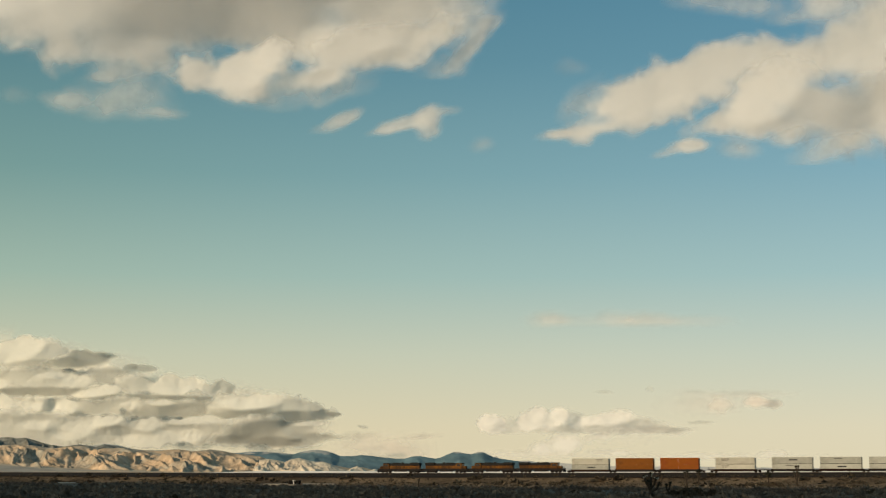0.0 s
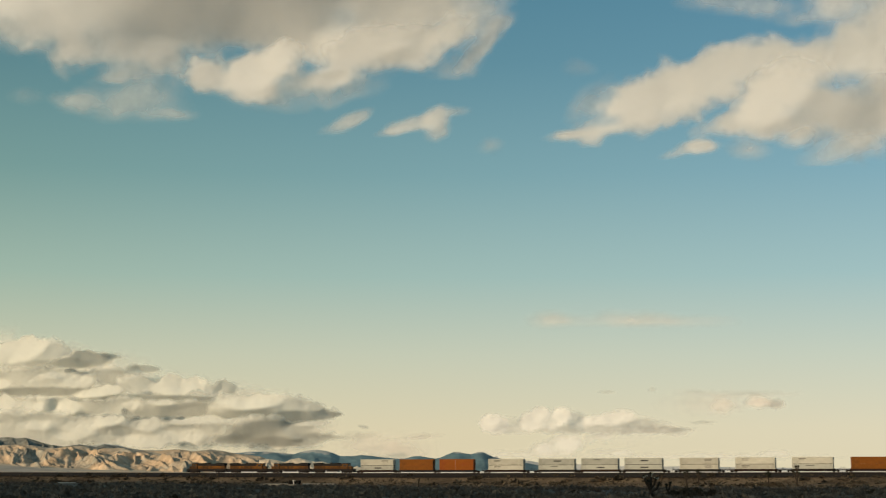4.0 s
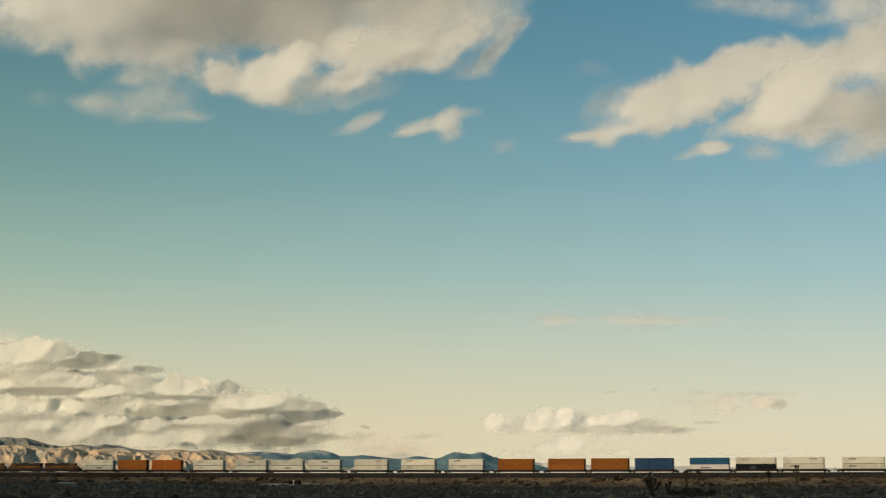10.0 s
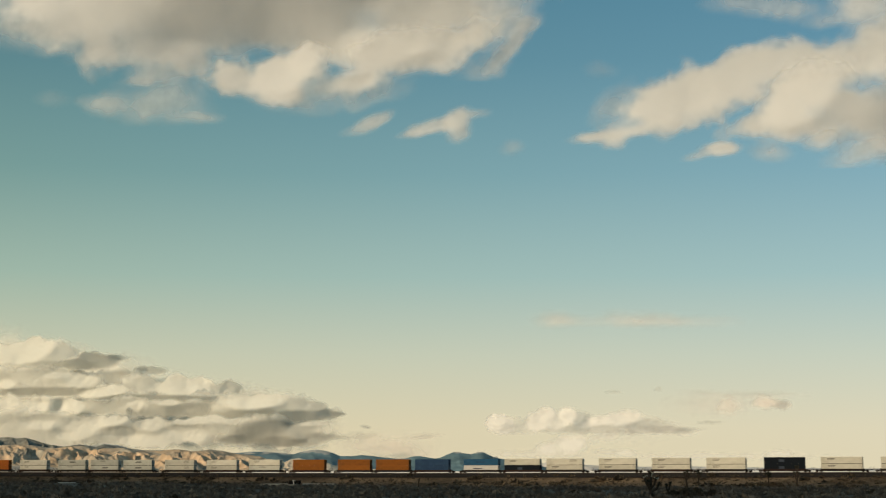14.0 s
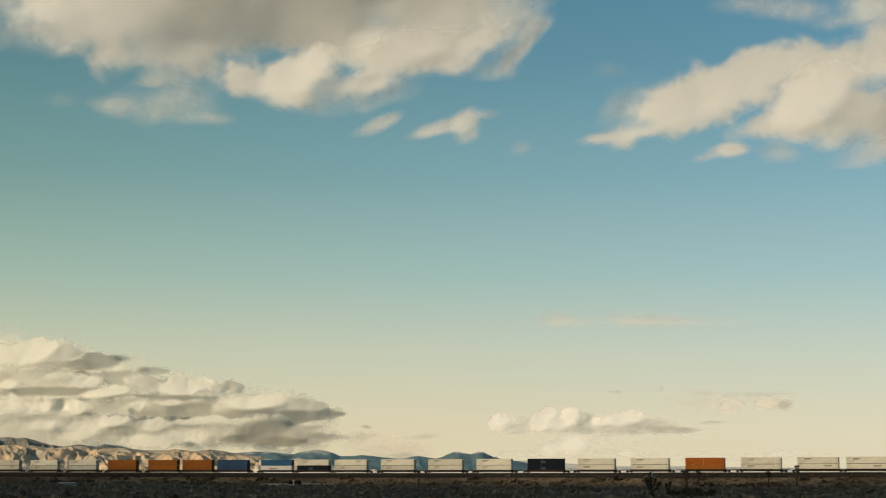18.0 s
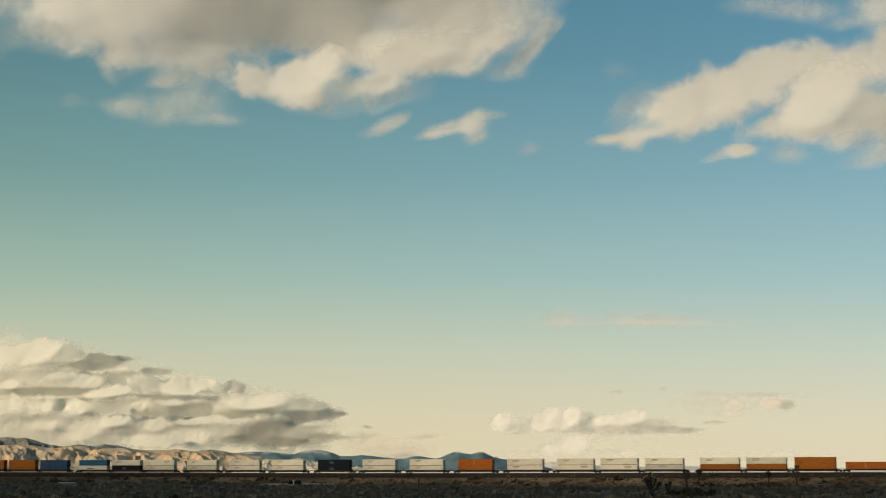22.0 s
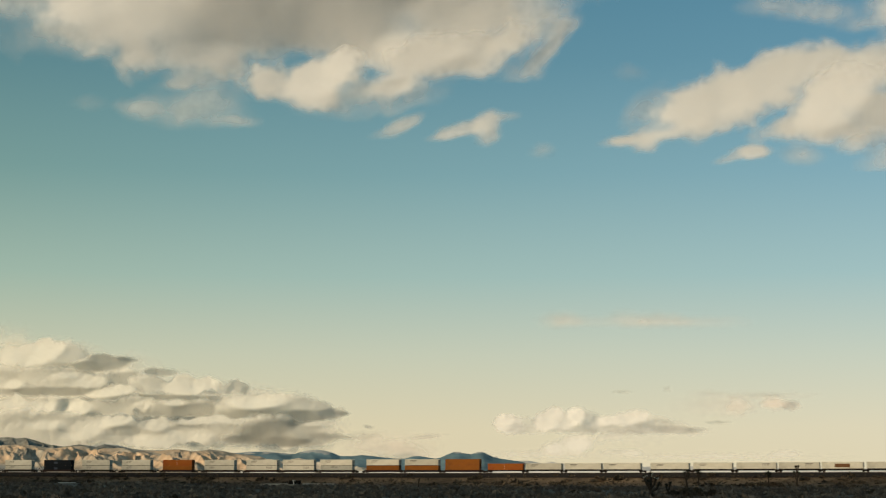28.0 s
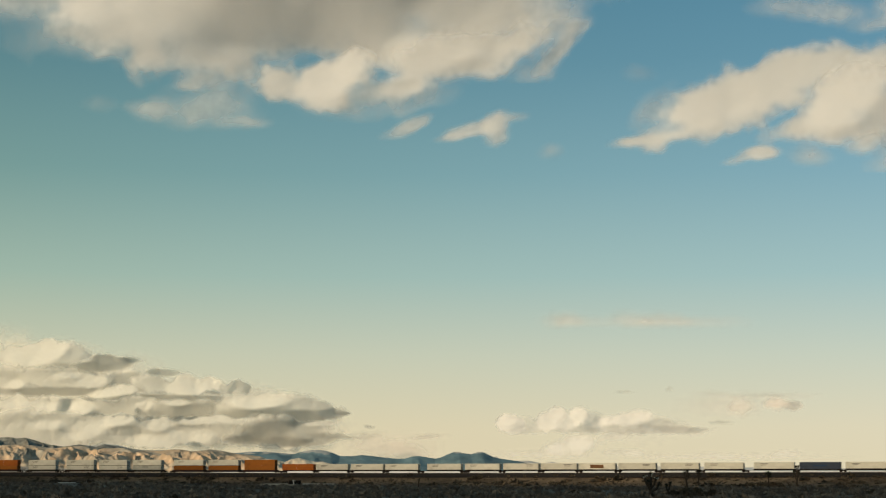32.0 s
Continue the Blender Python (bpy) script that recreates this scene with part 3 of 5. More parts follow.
def cloud(whole, called, label, dist, drift, lobes, spacing=5.0, ragged=0.22, cell=70.0, seed=0, mat="vapour", billows=0.03, blur=1.35, reach=140.0, puffs=0, heads=0.0):
    """A mass of vapour: soft lobes laid one over another, thin and ragged at the rim.
    lobes: x, z, half width, half height, tilt, density (less than 0 for a hollow), softness of the rim, and how far its face is turned from the sun (less than 0: towards it); puffs: small round heads that break each lobe's upper rim; heads: how far round heads bulge out of the whole face."""
    rng, all_lobes = np.random.default_rng(seed), []
    for b in lobes:
        all_lobes.append(b)
        x, z, rx, rz, tilt, dens, soft, turn = b
        for _ in range(puffs * max(1, round(min(rx / rz, 4) / 2)) if dens > 0.55 and turn < 0.45 else 0):
            a, r = rng.uniform(0.05, 0.95) * math.pi, rz * rng.uniform(0.22, 0.48)
            far = rng.uniform(0.55, 0.95)
            all_lobes.append((x + rx * far * math.cos(a), z + rz * (far * math.sin(a) - 0.35), r * rng.uniform(1.0, 1.7), r, tilt, dens * rng.uniform(0.6, 0.95), max(soft, 0.45), rng.uniform(-0.6, 0.1) + 0.5 * turn))
    lobes = all_lobes
    xs = [(b[0] - 1.9 * max(b[2], b[3]), b[0] + 1.9 * max(b[2], b[3])) for b in lobes]
    zs = [(b[1] - 1.9 * max(b[2] * abs(math.sin(radians(b[4]))), b[3]), b[1] + 1.9 * max(b[2] * abs(math.sin(radians(b[4]))), b[3])) for b in lobes]
    x0, x1, z0, z1 = min(a for a, _ in xs), max(b for _, b in xs), min(a for a, _ in zs), max(b for _, b in zs)
    nx, nz = int((x1 - x0) / spacing) + 2, int((z1 - z0) / spacing) + 2
    gx, gz = np.meshgrid(x0 + spacing * np.arange(nx), z0 + spacing * np.arange(nz), indexing="ij")
    octaves = max(2, int(math.log2(cell / spacing)))
    wx, wz = fbm(gx / cell, gz / cell, octaves, seed + 1, 0.5), fbm(gx / cell, gz / cell, octaves, seed + 2, 0.5)
    curl = billow(gx / (cell * 0.8), gz / (cell * 0.8), octaves, seed + 7) - 0.5
    depth, sx, sz = np.zeros_like(gx), np.zeros_like(gx), np.zeros_like(gx)
    for x, z, rx, rz, tilt, dens, soft, turn in lobes:
        ca, sa = math.cos(radians(tilt)), math.sin(radians(tilt))
        k = ragged * min(cell, 1.5 * rz) * (1 + soft)
        dx, dz = gx - x + k * wx * 1.4, gz - z + k * wz
        u, q = (dx * ca + dz * sa) / rx, (-dx * sa + dz * ca) / rz
        far = np.sqrt(u * u + q * q) - 0.2 * curl * (1 - 0.5 * soft)
        edge = np.clip((1 + blur * soft - far) / (2 * blur * soft), 0, 1)
        edge = edge * edge * (3 - 2 * edge)
        if dens < 0:
            depth = depth * (1 + dens * edge)
            continue
        depth = 1 - (1 - depth) * (1 - dens * edge)
        broad = min(1.0, max(0.0, (rx / rz - 1.5) / 1.5)) if turn > 0 else 0.0
        broad = 1.0 if rz > 90 and turn > 0 else broad
        near = np.sqrt(((gx - x) * ca + (gz - z) * sa) ** 2 / rx ** 2 + (-(gx - x) * sa + (gz - z) * ca) ** 2 / rz ** 2)
        wide = np.clip((1.2 + 0.4 * soft - near) / (0.4 + 0.9 * soft), 0, 1)
        wide = wide * wide * (3 - 2 * wide)
        tx = -0.55 * -turn if turn < 0 else 0.85 * turn * (1 - broad)
        tz = 0.35 * -turn if turn < 0 else -(0.4 + 0.9 * broad) * turn
        sx, sz = sx * (1 - wide) + (tx + 0.22 * u) * wide, sz * (1 - wide) + (tz - 0.18 * q) * wide
    lump = fbm(gx / (1.2 * cell), gz / (0.8 * cell), 4, seed + 8, 0.5)
    bulge = billow(gx / (3.2 * cell) + 0.4 * wx, gz / (2.2 * cell) + 0.4 * wz, 2, seed + 9)
    bx, bz = np.gradient(lump * cell * billows + bulge * cell * heads, spacing)
    front = surface_from_slopes(sx + bx, sz + bz, spacing, reach)
    cx, cz = 0.5 * (x0 + x1), 0.5 * (z0 + z1)
    body = 10 + 60 * depth
    ahead = np.stack([gx - cx, front, gz - cz], -1).reshape(-1, 3)
    behind = np.stack([gx - cx, front + body, gz - cz], -1).reshape(-1, 3)
    live = depth > 0.012
    sheer = depth.max() < 0.5  # a thin veil is as thin behind as in front
    cover = np.concatenate([1 - np.sqrt(1 - depth.ravel())] * 2 if sheer else [depth.ravel(), 0.1 * depth.ravel()])
    both, n = np.concatenate([ahead, behind]), nx * nz
    for patch in patches(live):
        quads = grid_faces(nx, nz)[patch]
        quads = np.concatenate([quads, quads[:, ::-1] + n])
        used = np.unique(quads)
        index = np.zeros(2 * n, dtype=np.int64)
        index[used] = np.arange(len(used))
        middle = both[used].mean(axis=0)
        me = mesh_from(both[used] - middle, index[quads], "cloud")
        me.attributes.new("body_depth", "FLOAT", "POINT").data.foreach_set("value", cover[used].astype(np.float32))
        me.materials.append(M[mat])
        at = Vector((cx, dist, cz)) + Vector(middle.tolist())
        if whole is None:
            ob = tagged(new("cloud", me), label, "cloud", "clouds in the sky")
            ob.location = at
            DRIFTS.append((ob, at[:], drift))
        else:
            top, base, own = whole
            ob = tagged(new(called, me), label)
            ob.parent = top
            ob.location = at - Vector(base)
            DRIFTS.append((ob, ob.location[:], (drift[0] - own[0], drift[1] - own[1])))


def cloud_body(name, label, base, drift):
    """The whole of a cloud that is built of several masses: what they hang together by, and its drift."""
    ob = tagged(new(name), label, "cloud", "clouds in the sky")
    ob.location = base
    DRIFTS.append((ob, base, drift))
    return ob, base, drift


DRIFTS, SHADE_ROWS = [], []
LOW_BANK = cloud_body("cloud_bank", "long bank of cream cumulus with grey blue shaded bases", (-900, 4520, 90), (38.0, -2.0))
HEAP_ROW = cloud_body("cumulus", "row of cream cumulus heaps with a flat grey base", (400, 4580, 110), (57.0, 1.7))
HIGH_CLOUD = cloud_body("high_cloud", "broad cream and grey cumulus cloud with soft ragged edges", (-600, 4480, 1250), (268.0, -31.0))
BRIGHT_CLOUD = cloud_body("bright_cloud", "long cream cumulus with a bright core and soft ragged edges", (1000, 4500, 1150), (190.0, -22.0))
cloud(HIGH_CLOUD, "cloud_mass", "wide cream and grey cloud sheet with ragged lower rim", 4600, (264.5, -25.8), [(-507, 1557, 637, 117, 0, 0.97, 0.4, 0.9), (-1223, 1584, 386, 117, 0, 0.97, 0.4, 0), (-662, 1431, 175, 103, 0, 0.88, 0.6, 1.2), (-436, 1413, 209, 120, 0, 0.95, 0.5, 1.12), (-218, 1422, 184, 87, 8, 0.95, 0.5, 0.83), (-70, 1431, 142, 63, 8, 0.85, 0.6, 0.75), (51, 1425, 77, 33, 10, 0.35, 0.8, 0.6), (-331, 1346, 100, 50, 0, 0.9, 0.5, 0.3), (-1585, 1458, 84, 37, 0, 0.6, 0.8, 0.1), (-1407, 1359, 125, 40, 0, 0.4, 0.9, 0.4), (-1251, 1364, 125, 53, -8, 0.75, 0.7, 0.15), (-992, 1422, 200, 134, 0, 0.97, 0.5, 0.35)] + [(-1184, 1436, 175, 97, 0, 0.97, 0.5, -0.15), (-827, 1431, 159, 117, 0, 0.95, 0.6, 1.05), (-1358, 1449, 110, 64, 0, 0.97, 0.5, -0.65), (-911, 1311, 70, 43, 0, 0.8, 0.6, 0.3), (-1165, 1286, 43, 47, 0, 0.88, 0.5, -0.15), (-1006, 1300, 93, 47, 0, 0.85, 0.5, 0.05), (-1013, 1229, 56, 22, 5, 0.65, 0.7, -0.1), (-1059, 1211, 33, 12, 5, 0.4, 0.8, 0), (-340, 1407, 49, 28, 10, -0.25, 0.9, 0), (-725, 1293, 114, 42, 4, -0.92, 0.5, 0), (-439, 1257, 52, 38, 0, -0.85, 0.6, 0)], seed=100, reach=300.0, ragged=0.3)
cloud(HIGH_CLOUD, "bright_lobe", "bright sunlit cream lobe", 4420, (242.1, -30.0), [(-428, 1146, 94, 31, 8, 0.6, 0.7, 0.3), (-477, 1108, 93, 31, 5, 0.35, 0.9, 0.4), (-320, 1112, 75, 19, 20, 0.3, 0.9, 0.4), (-345, 1211, 75, 66, 28, 0.95, 0.4, -0.4), (-246, 1248, 113, 56, 16, 0.95, 0.4, 0.1), (-121, 1255, 91, 47, 15, 0.9, 0.4, 0.2), (-21, 1289, 70, 50, 20, 0.9, 0.4, 0.1), (-179, 1214, 63, 25, 15, 0.4, 0.8, 0.4), (-378, 1149, 66, 20, 15, 0.7, 0.6, 0.1), (-677, 1146, 75, 28, 5, 0.85, 0.45, 0.1), (-735, 1176, 62, 42, 10, 0.92, 0.3, -0.1), (-568, 1115, 56, 34, 5, 0.92, 0.4, -0.1)] + [(-578, 1180, 103, 62, 18, 0.97, 0.3, -0.55), (-512, 1228, 56, 41, 15, 0.95, 0.35, -0.6), (-417, 1214, 43, 32, 0, -0.85, 0.5, 0), (30, 1235, 25, 47, -35, -0.75, 0.6, 0)], seed=110, ragged=0.3)
cloud(HIGH_CLOUD, "cloud_shred", "thin pale ragged shreds", 4350, (246.0, -26.7), [(-1084, 1073, 46, 22, 0, 0.55, 0.7, -0.1), (-937, 1060, 89, 28, 0, 0.38, 0.9, 0.2), (-822, 1030, 46, 14, 0, 0.45, 0.8, 0.1), (-938, 1101, 64, 31, 0, 0.28, 0.95, 0.3), (-1231, 1085, 34, 18, 0, 0.15, 0.95, 0.1), (-865, 1101, 40, 28, 0, 0.22, 0.95, 0.3), (-850, 1168, 46, 38, 0, 0.18, 0.95, 0.3)], seed=112, ragged=0.3)
cloud(HIGH_CLOUD, "cloud_shred", "thin grey wisp at the cloud's end", 4350, (256.9, -10.8), [(102, 1251, 68, 22, 50, 0.65, 0.5, 0.45), (45, 1187, 42, 29, 40, 0.55, 0.6, 0.45), (-4, 1178, 49, 23, 20, 0.32, 0.9, 0.45), (70, 1288, 62, 28, 20, 0.45, 0.8, 0.45), (127, 1296, 31, 12, 10, 0.4, 0.8, 0.45)], seed=114, ragged=0.3)
cloud(BRIGHT_CLOUD, "cloud_mass", "long sunlit cream arm", 4520, (216.4, -23.4), [(1363, 1291, 144, 152, 0, 0.97, 0.4, 0), (363, 1009, 60, 16, 8, 0.88, 0.5, -0.1), (448, 1033, 79, 35, 20, 0.85, 0.5, -0.05), (424, 1137, 51, 19, 40, 0.3, 0.9, 0.3), (406, 1095, 41, 22, 30, 0.32, 0.9, 0.3), (643, 1069, 99, 43, 15, 0.9, 0.4, 0.05), (1217, 1264, 104, 88, 30, 0.95, 0.4, 0), (1072, 1242, 125, 54, 0, 0.95, 0.4, 0.15), (936, 1238, 125, 57, 8, 0.95, 0.35, 0.1), (798, 1189, 134, 70, 15, 0.97, 0.3, -0.1), (679, 1151, 134, 76, 18, 0.97, 0.3, -0.3), (542, 1108, 119, 70, 22, 0.97, 0.3, -0.35)] + [(460, 1050, 37, 14, 10, -0.45, 0.8, 0)], seed=120, ragged=0.3)
cloud(BRIGHT_CLOUD, "bright_core", "bright core with a grey shaded end", 4420, (227.2, -16.3), [(1334, 1072, 148, 117, 0, 0.97, 0.5, 0.5), (820, 1028, 81, 31, 15, 0.9, 0.5, 0.05), (951, 1011, 112, 31, 0, 0.85, 0.6, 0.3), (1168, 1046, 117, 78, 0, 0.95, 0.5, 0.7), (1061, 1072, 97, 84, 0, 0.95, 0.5, 0.35), (980, 1136, 97, 62, 25, 0.95, 0.7, -0.35), (921, 1085, 93, 72, 20, 0.97, 0.35, -0.55), (1147, 1145, 50, 17, 10, -0.6, 0.6, 0)], seed=130, ragged=0.3)
cloud(None, "cloud", "small cream cloud puff in the open sky", 4390, (203.8, -21.4), [(649, 924, 29, 9, 15, 0.4, 0.8, 0), (720, 943, 49, 20, 4, 0.88, 0.4, -0.2)], seed=160, spacing=4.0)
cloud(None, "cloud", "small thin cloud shred below the bright cloud", 4390, (203.7, -21.4), [(862, 939, 39, 21, 0, 0.5, 0.8, 0)], seed=165, spacing=4.0)
cloud(None, "cloud", "small soft cloud puffs in a row", 4390, (219.3, -21.4), [(1012, 973, 49, 23, 10, 0.65, 0.7, -0.3), (1109, 931, 69, 23, 20, 0.5, 0.8, 0), (1191, 946, 52, 29, 10, 0.45, 0.8, 0)], seed=170, spacing=4.0)
cloud(None, "cloud", "small soft cream cloud at the zenith side", 4540, (246.3, -22.7), [(795, 1423, 72, 24, 0, 0.4, 0.8, 0.2), (950, 1416, 62, 31, 0, 0.5, 0.8, 0.1), (1060, 1374, 45, 14, 10, 0.35, 0.9, 0.1), (1258, 1411, 72, 45, 0, 0.5, 0.7, 0.1), (1147, 1423, 62, 45, 10, 0.75, 0.7, -0.3)], seed=190, spacing=4.0)
cloud(None, "cloud", "small slanting cream cloud puff", 4390, (199.7, -17.7), [(-332, 998, 35, 11, 15, 0.38, 0.8, 0.2), (-288, 1027, 49, 16, 22, 0.61, 0.5, 0.1)], seed=140, spacing=4.0)
cloud(None, "cloud", "small cream cloud with a long thin tail", 4390, (196.9, -18.8), [(-167, 988, 39, 10, 10, 0.57, 0.6, 0), (6, 1044, 32, 9, 10, 0.35, 0.8, 0.3), (-117, 1009, 66, 17, 12, 0.7, 0.45, 0), (-40, 988, 29, 20, 30, 0.61, 0.6, 0.2), (-47, 1024, 43, 26, 25, 0.74, 0.45, -0.1)], seed=150, spacing=4.0)
cloud(None, "cloud", "faint thin cloud shred in the blue sky", 4560, (207.4, -19.6), [(391, 1226, 34, 15, 0, 0.16, 0.95, 0.1), (115, 981, 24, 15, 0, 0.25, 0.9, 0.1)], seed=180, mat="thin")
cloud(None, "cloud", "thin pinkish cloud streak low in the sky", 4700, (46.9, -2.8), [(326, 474, 38, 17, 0, 0.36, 0.9, -0.3), (361, 469, 69, 12, 0, 0.22, 0.9, -0.3), (645, 465, 138, 14, 0, 0.36, 0.9, -0.3), (568, 474, 69, 17, 0, 0.32, 0.9, -0.3)], seed=200, mat="thin")
cloud(HEAP_ROW, "cloud_mass", "bright cream heads on a flat blue grey base", 4600, (56.7, 0.0), [(236, 132, 100, 12, 0, 0.45, 0.5, 0.45), (437, 135, 134, 18, 0, 0.64, 0.4, 0.65), (387, 162, 40, 27, -10, 0.64, 0.35, 0.65), (571, 145, 92, 23, -4, 0.6, 0.4, 0.6), (645, 129, 67, 12, -4, 0.6, 0.5, 0.75), (696, 132, 43, 7, 0, 0.45, 0.6, 0.65), (194, 152, 33, 15, -20, 0.38, 0.6, 0.55), (503, 122, 67, 7, 0, 0.45, 0.6, 0.65), (144, 147, 42, 27, 0, 0.92, 0.25, -0.45), (136, 162, 27, 17, 0, 0.85, 0.3, -0.5), (169, 135, 30, 13, 0, 0.6, 0.5, 0.1), (261, 157, 37, 30, 5, 0.92, 0.25, -0.45)] + [(283, 174, 27, 22, 0, 0.92, 0.25, -0.5), (311, 152, 33, 22, 0, 0.75, 0.4, 0), (342, 172, 28, 23, 0, 0.92, 0.35, -0.5), (437, 159, 33, 15, 0, 0.85, 0.35, -0.4), (487, 162, 37, 20, 0, 0.85, 0.35, -0.4), (524, 170, 40, 20, 0, 0.9, 0.35, -0.3)], seed=220, spacing=2.5, cell=30, mat="heap", blur=0.9, billows=0.07, reach=75.0, puffs=1)
cloud(None, "cloud", "pale hazy cumulus heads low over the horizon", 4560, (39.7, 0.0), [(290, 73, 31, 18, 0, 0.95, 0.5, -0.6), (360, 87, 41, 25, 5, 0.95, 0.5, -0.6), (453, 105, 36, 10, 0, 0.49, 0.8, 0.3), (523, 115, 66, 20, 0, 0.28, 0.9, 0), (513, 62, 30, 8, 0, 0.63, 0.6, -0.4), (464, 65, 33, 7, 0, 0.49, 0.7, 0.2), (968, 60, 36, 7, 0, 0.56, 0.7, -0.4), (753, 52, 231, 8, 0, 0.42, 0.8, -0.2), (224, 57, 99, 10, 0, 0.42, 0.8, -0.2)], seed=230, spacing=3.0, cell=30, mat="heap")
cloud(None, "cloud", "thin pinkish veil round the small cloud", 4740, (61.7, -5.5), [(778, 214, 83, 19, 0, 0.32, 0.8, -0.1), (917, 243, 104, 9, 0, 0.3, 0.8, 0.3), (761, 247, 43, 9, 0, 0.2, 0.9, 0.3), (1032, 181, 14, 5, -30, 0.32, 0.6, 0.6)], seed=242, spacing=3.0, cell=30, mat="thin")
cloud(None, "cloud", "small pinkish cloud with thin streaks", 4700, (61.2, -5.5), [(843, 209, 34, 21, 0, 0.5, 0.7, -0.35), (997, 212, 27, 14, -8, 0.59, 0.35, 0.9), (946, 215, 34, 15, 0, 0.75, 0.5, -0.4)], seed=240, spacing=3.0, cell=30, mat="thin")
cloud(None, "cloud", "small flat grey cloud shred", 4720, (60.5, 0.0), [(787, 156, 34, 5, 0, 0.36, 0.6, 0.6), (492, 248, 24, 4, 0, 0.35, 0.8, 0.5), (633, 257, 10, 7, 0, 0.3, 0.8, 0.3)], seed=250, spacing=2.5, cell=20, mat="bank", blur=0.9, billows=0.07, reach=75.0)
cloud(None, "cloud", "thin hazy cloud low behind the mountains", 4700, (19.1, 0.0), [(-169, 74, 89, 34, 0, 0.36, 0.8, -0.2), (-237, 91, 58, 20, 0, 0.3, 0.8, -0.2), (-117, 67, 58, 20, -20, 0.35, 0.7, 0.3), (-246, 116, 34, 10, 0, 0.36, 0.7, 0.5), (-241, 142, 14, 4, -10, 0.36, 0.5, 0.7), (-70, 113, 41, 7, 4, 0.36, 0.7, 0.4)], seed=300, spacing=3.0, cell=30, mat="thin")
cloud(LOW_BANK, "cloud_veil", "soft cream grey body of the bank", 4900, (45.8, -1.7), [(-1528, 248, 250, 196, 0, 0.97, 0.3, 0.55), (-1241, 230, 357, 139, 0, 0.97, 0.3, 0.6), (-847, 185, 339, 93, 0, 0.97, 0.3, 0.65), (-580, 162, 196, 75, -6, 0.95, 0.35, 0.7), (-1316, 328, 197, 81, 0, 0.95, 0.3, 0.55)], seed=255, cell=60, mat="bank", blur=1.05, billows=0.06, reach=45.0, puffs=0, ragged=0.22)
cloud(LOW_BANK, "cloud_crest", "bright cream crest with a shaded side", 4820, (71.0, -11.3), [(-1520, 374, 97, 53, 0, 0.97, 0.35, -0.1), (-1360, 343, 150, 30, 0, 0.97, 0.5, 0.35), (-1216, 367, 65, 42, -12, 0.97, 0.3, 0.75), (-1245, 339, 88, 14, 0, 0.9, 0.5, 0.6), (-1390, 383, 56, 35, 0, 0.97, 0.3, -0.35), (-1267, 401, 28, 25, 0, 0.95, 0.3, 0.1), (-1309, 392, 48, 37, 0, 0.98, 0.2, -0.6), (-1355, 401, 28, 19, 0, 0.95, 0.25, -0.5), (-1239, 417, 21, 5, 0, 0.5, 0.5, -0.4)], seed=260, spacing=2.5, cell=42, ragged=0.38, mat="bank", blur=0.75, billows=0.04, reach=60.0, puffs=2, heads=0.06)
cloud(LOW_BANK, "shaded_puff", "blue grey shaded puff", 4765, (70.1, -13.9), [(-1153, 340, 73, 16, 0, 0.92, 0.35, 1.32), (-1092, 350, 59, 23, -4, 0.96, 0.22, 1.5), (-1110, 364, 35, 16, 0, 0.95, 0.2, 1.5), (-1042, 361, 42, 9, 0, 0.7, 0.5, 1.32), (-1038, 302, 66, 26, 0, 0.9, 0.4, 1.26), (-998, 295, 45, 21, 0, 0.8, 0.5, 1.08), (-922, 324, 44, 12, 0, 0.62, 0.35, 1.08), (-961, 326, 21, 9, 0, 0.7, 0.4, 1.2)], seed=265, spacing=2.5, cell=40, mat="bank", blur=1.15, billows=0.04, reach=90.0, puffs=4, ragged=0.38, heads=0.06)
cloud(LOW_BANK, "cloud_layer", "upper layer of cream heads on grey bases", 4710, (49.5, 0.0), [(-1439, 285, 103, 38, 0, 0.95, 0.4, 0.55), (-1250, 289, 163, 31, 0, 0.9, 0.5, 0.5), (-1231, 249, 223, 14, 0, 0.95, 0.4, 1.05), (-1112, 282, 52, 22, 0, 0.9, 0.4, -0.35), (-1349, 272, 24, 15, 0, 0.9, 0.3, -0.5), (-1181, 299, 45, 10, 0, 0.7, 0.5, -0.35), (-931, 268, 58, 27, 0, 0.9, 0.4, 0.6), (-828, 265, 65, 31, 0, 0.95, 0.3, 0), (-759, 270, 45, 21, 0, 0.95, 0.3, -0.3), (-673, 258, 55, 24, -8, 0.95, 0.25, 0.95), (-956, 231, 155, 10, 0, 0.95, 0.4, 1), (-792, 222, 146, 15, 0, 0.95, 0.35, 1)] + [(-1059, 246, 69, 14, 5, 0.97, 0.22, -0.55), (-1013, 256, 31, 15, 0, 0.95, 0.25, -0.5)], seed=270, spacing=2.5, cell=42, ragged=0.38, mat="bank", blur=0.85, billows=0.04, reach=90.0, puffs=4, heads=0.13)
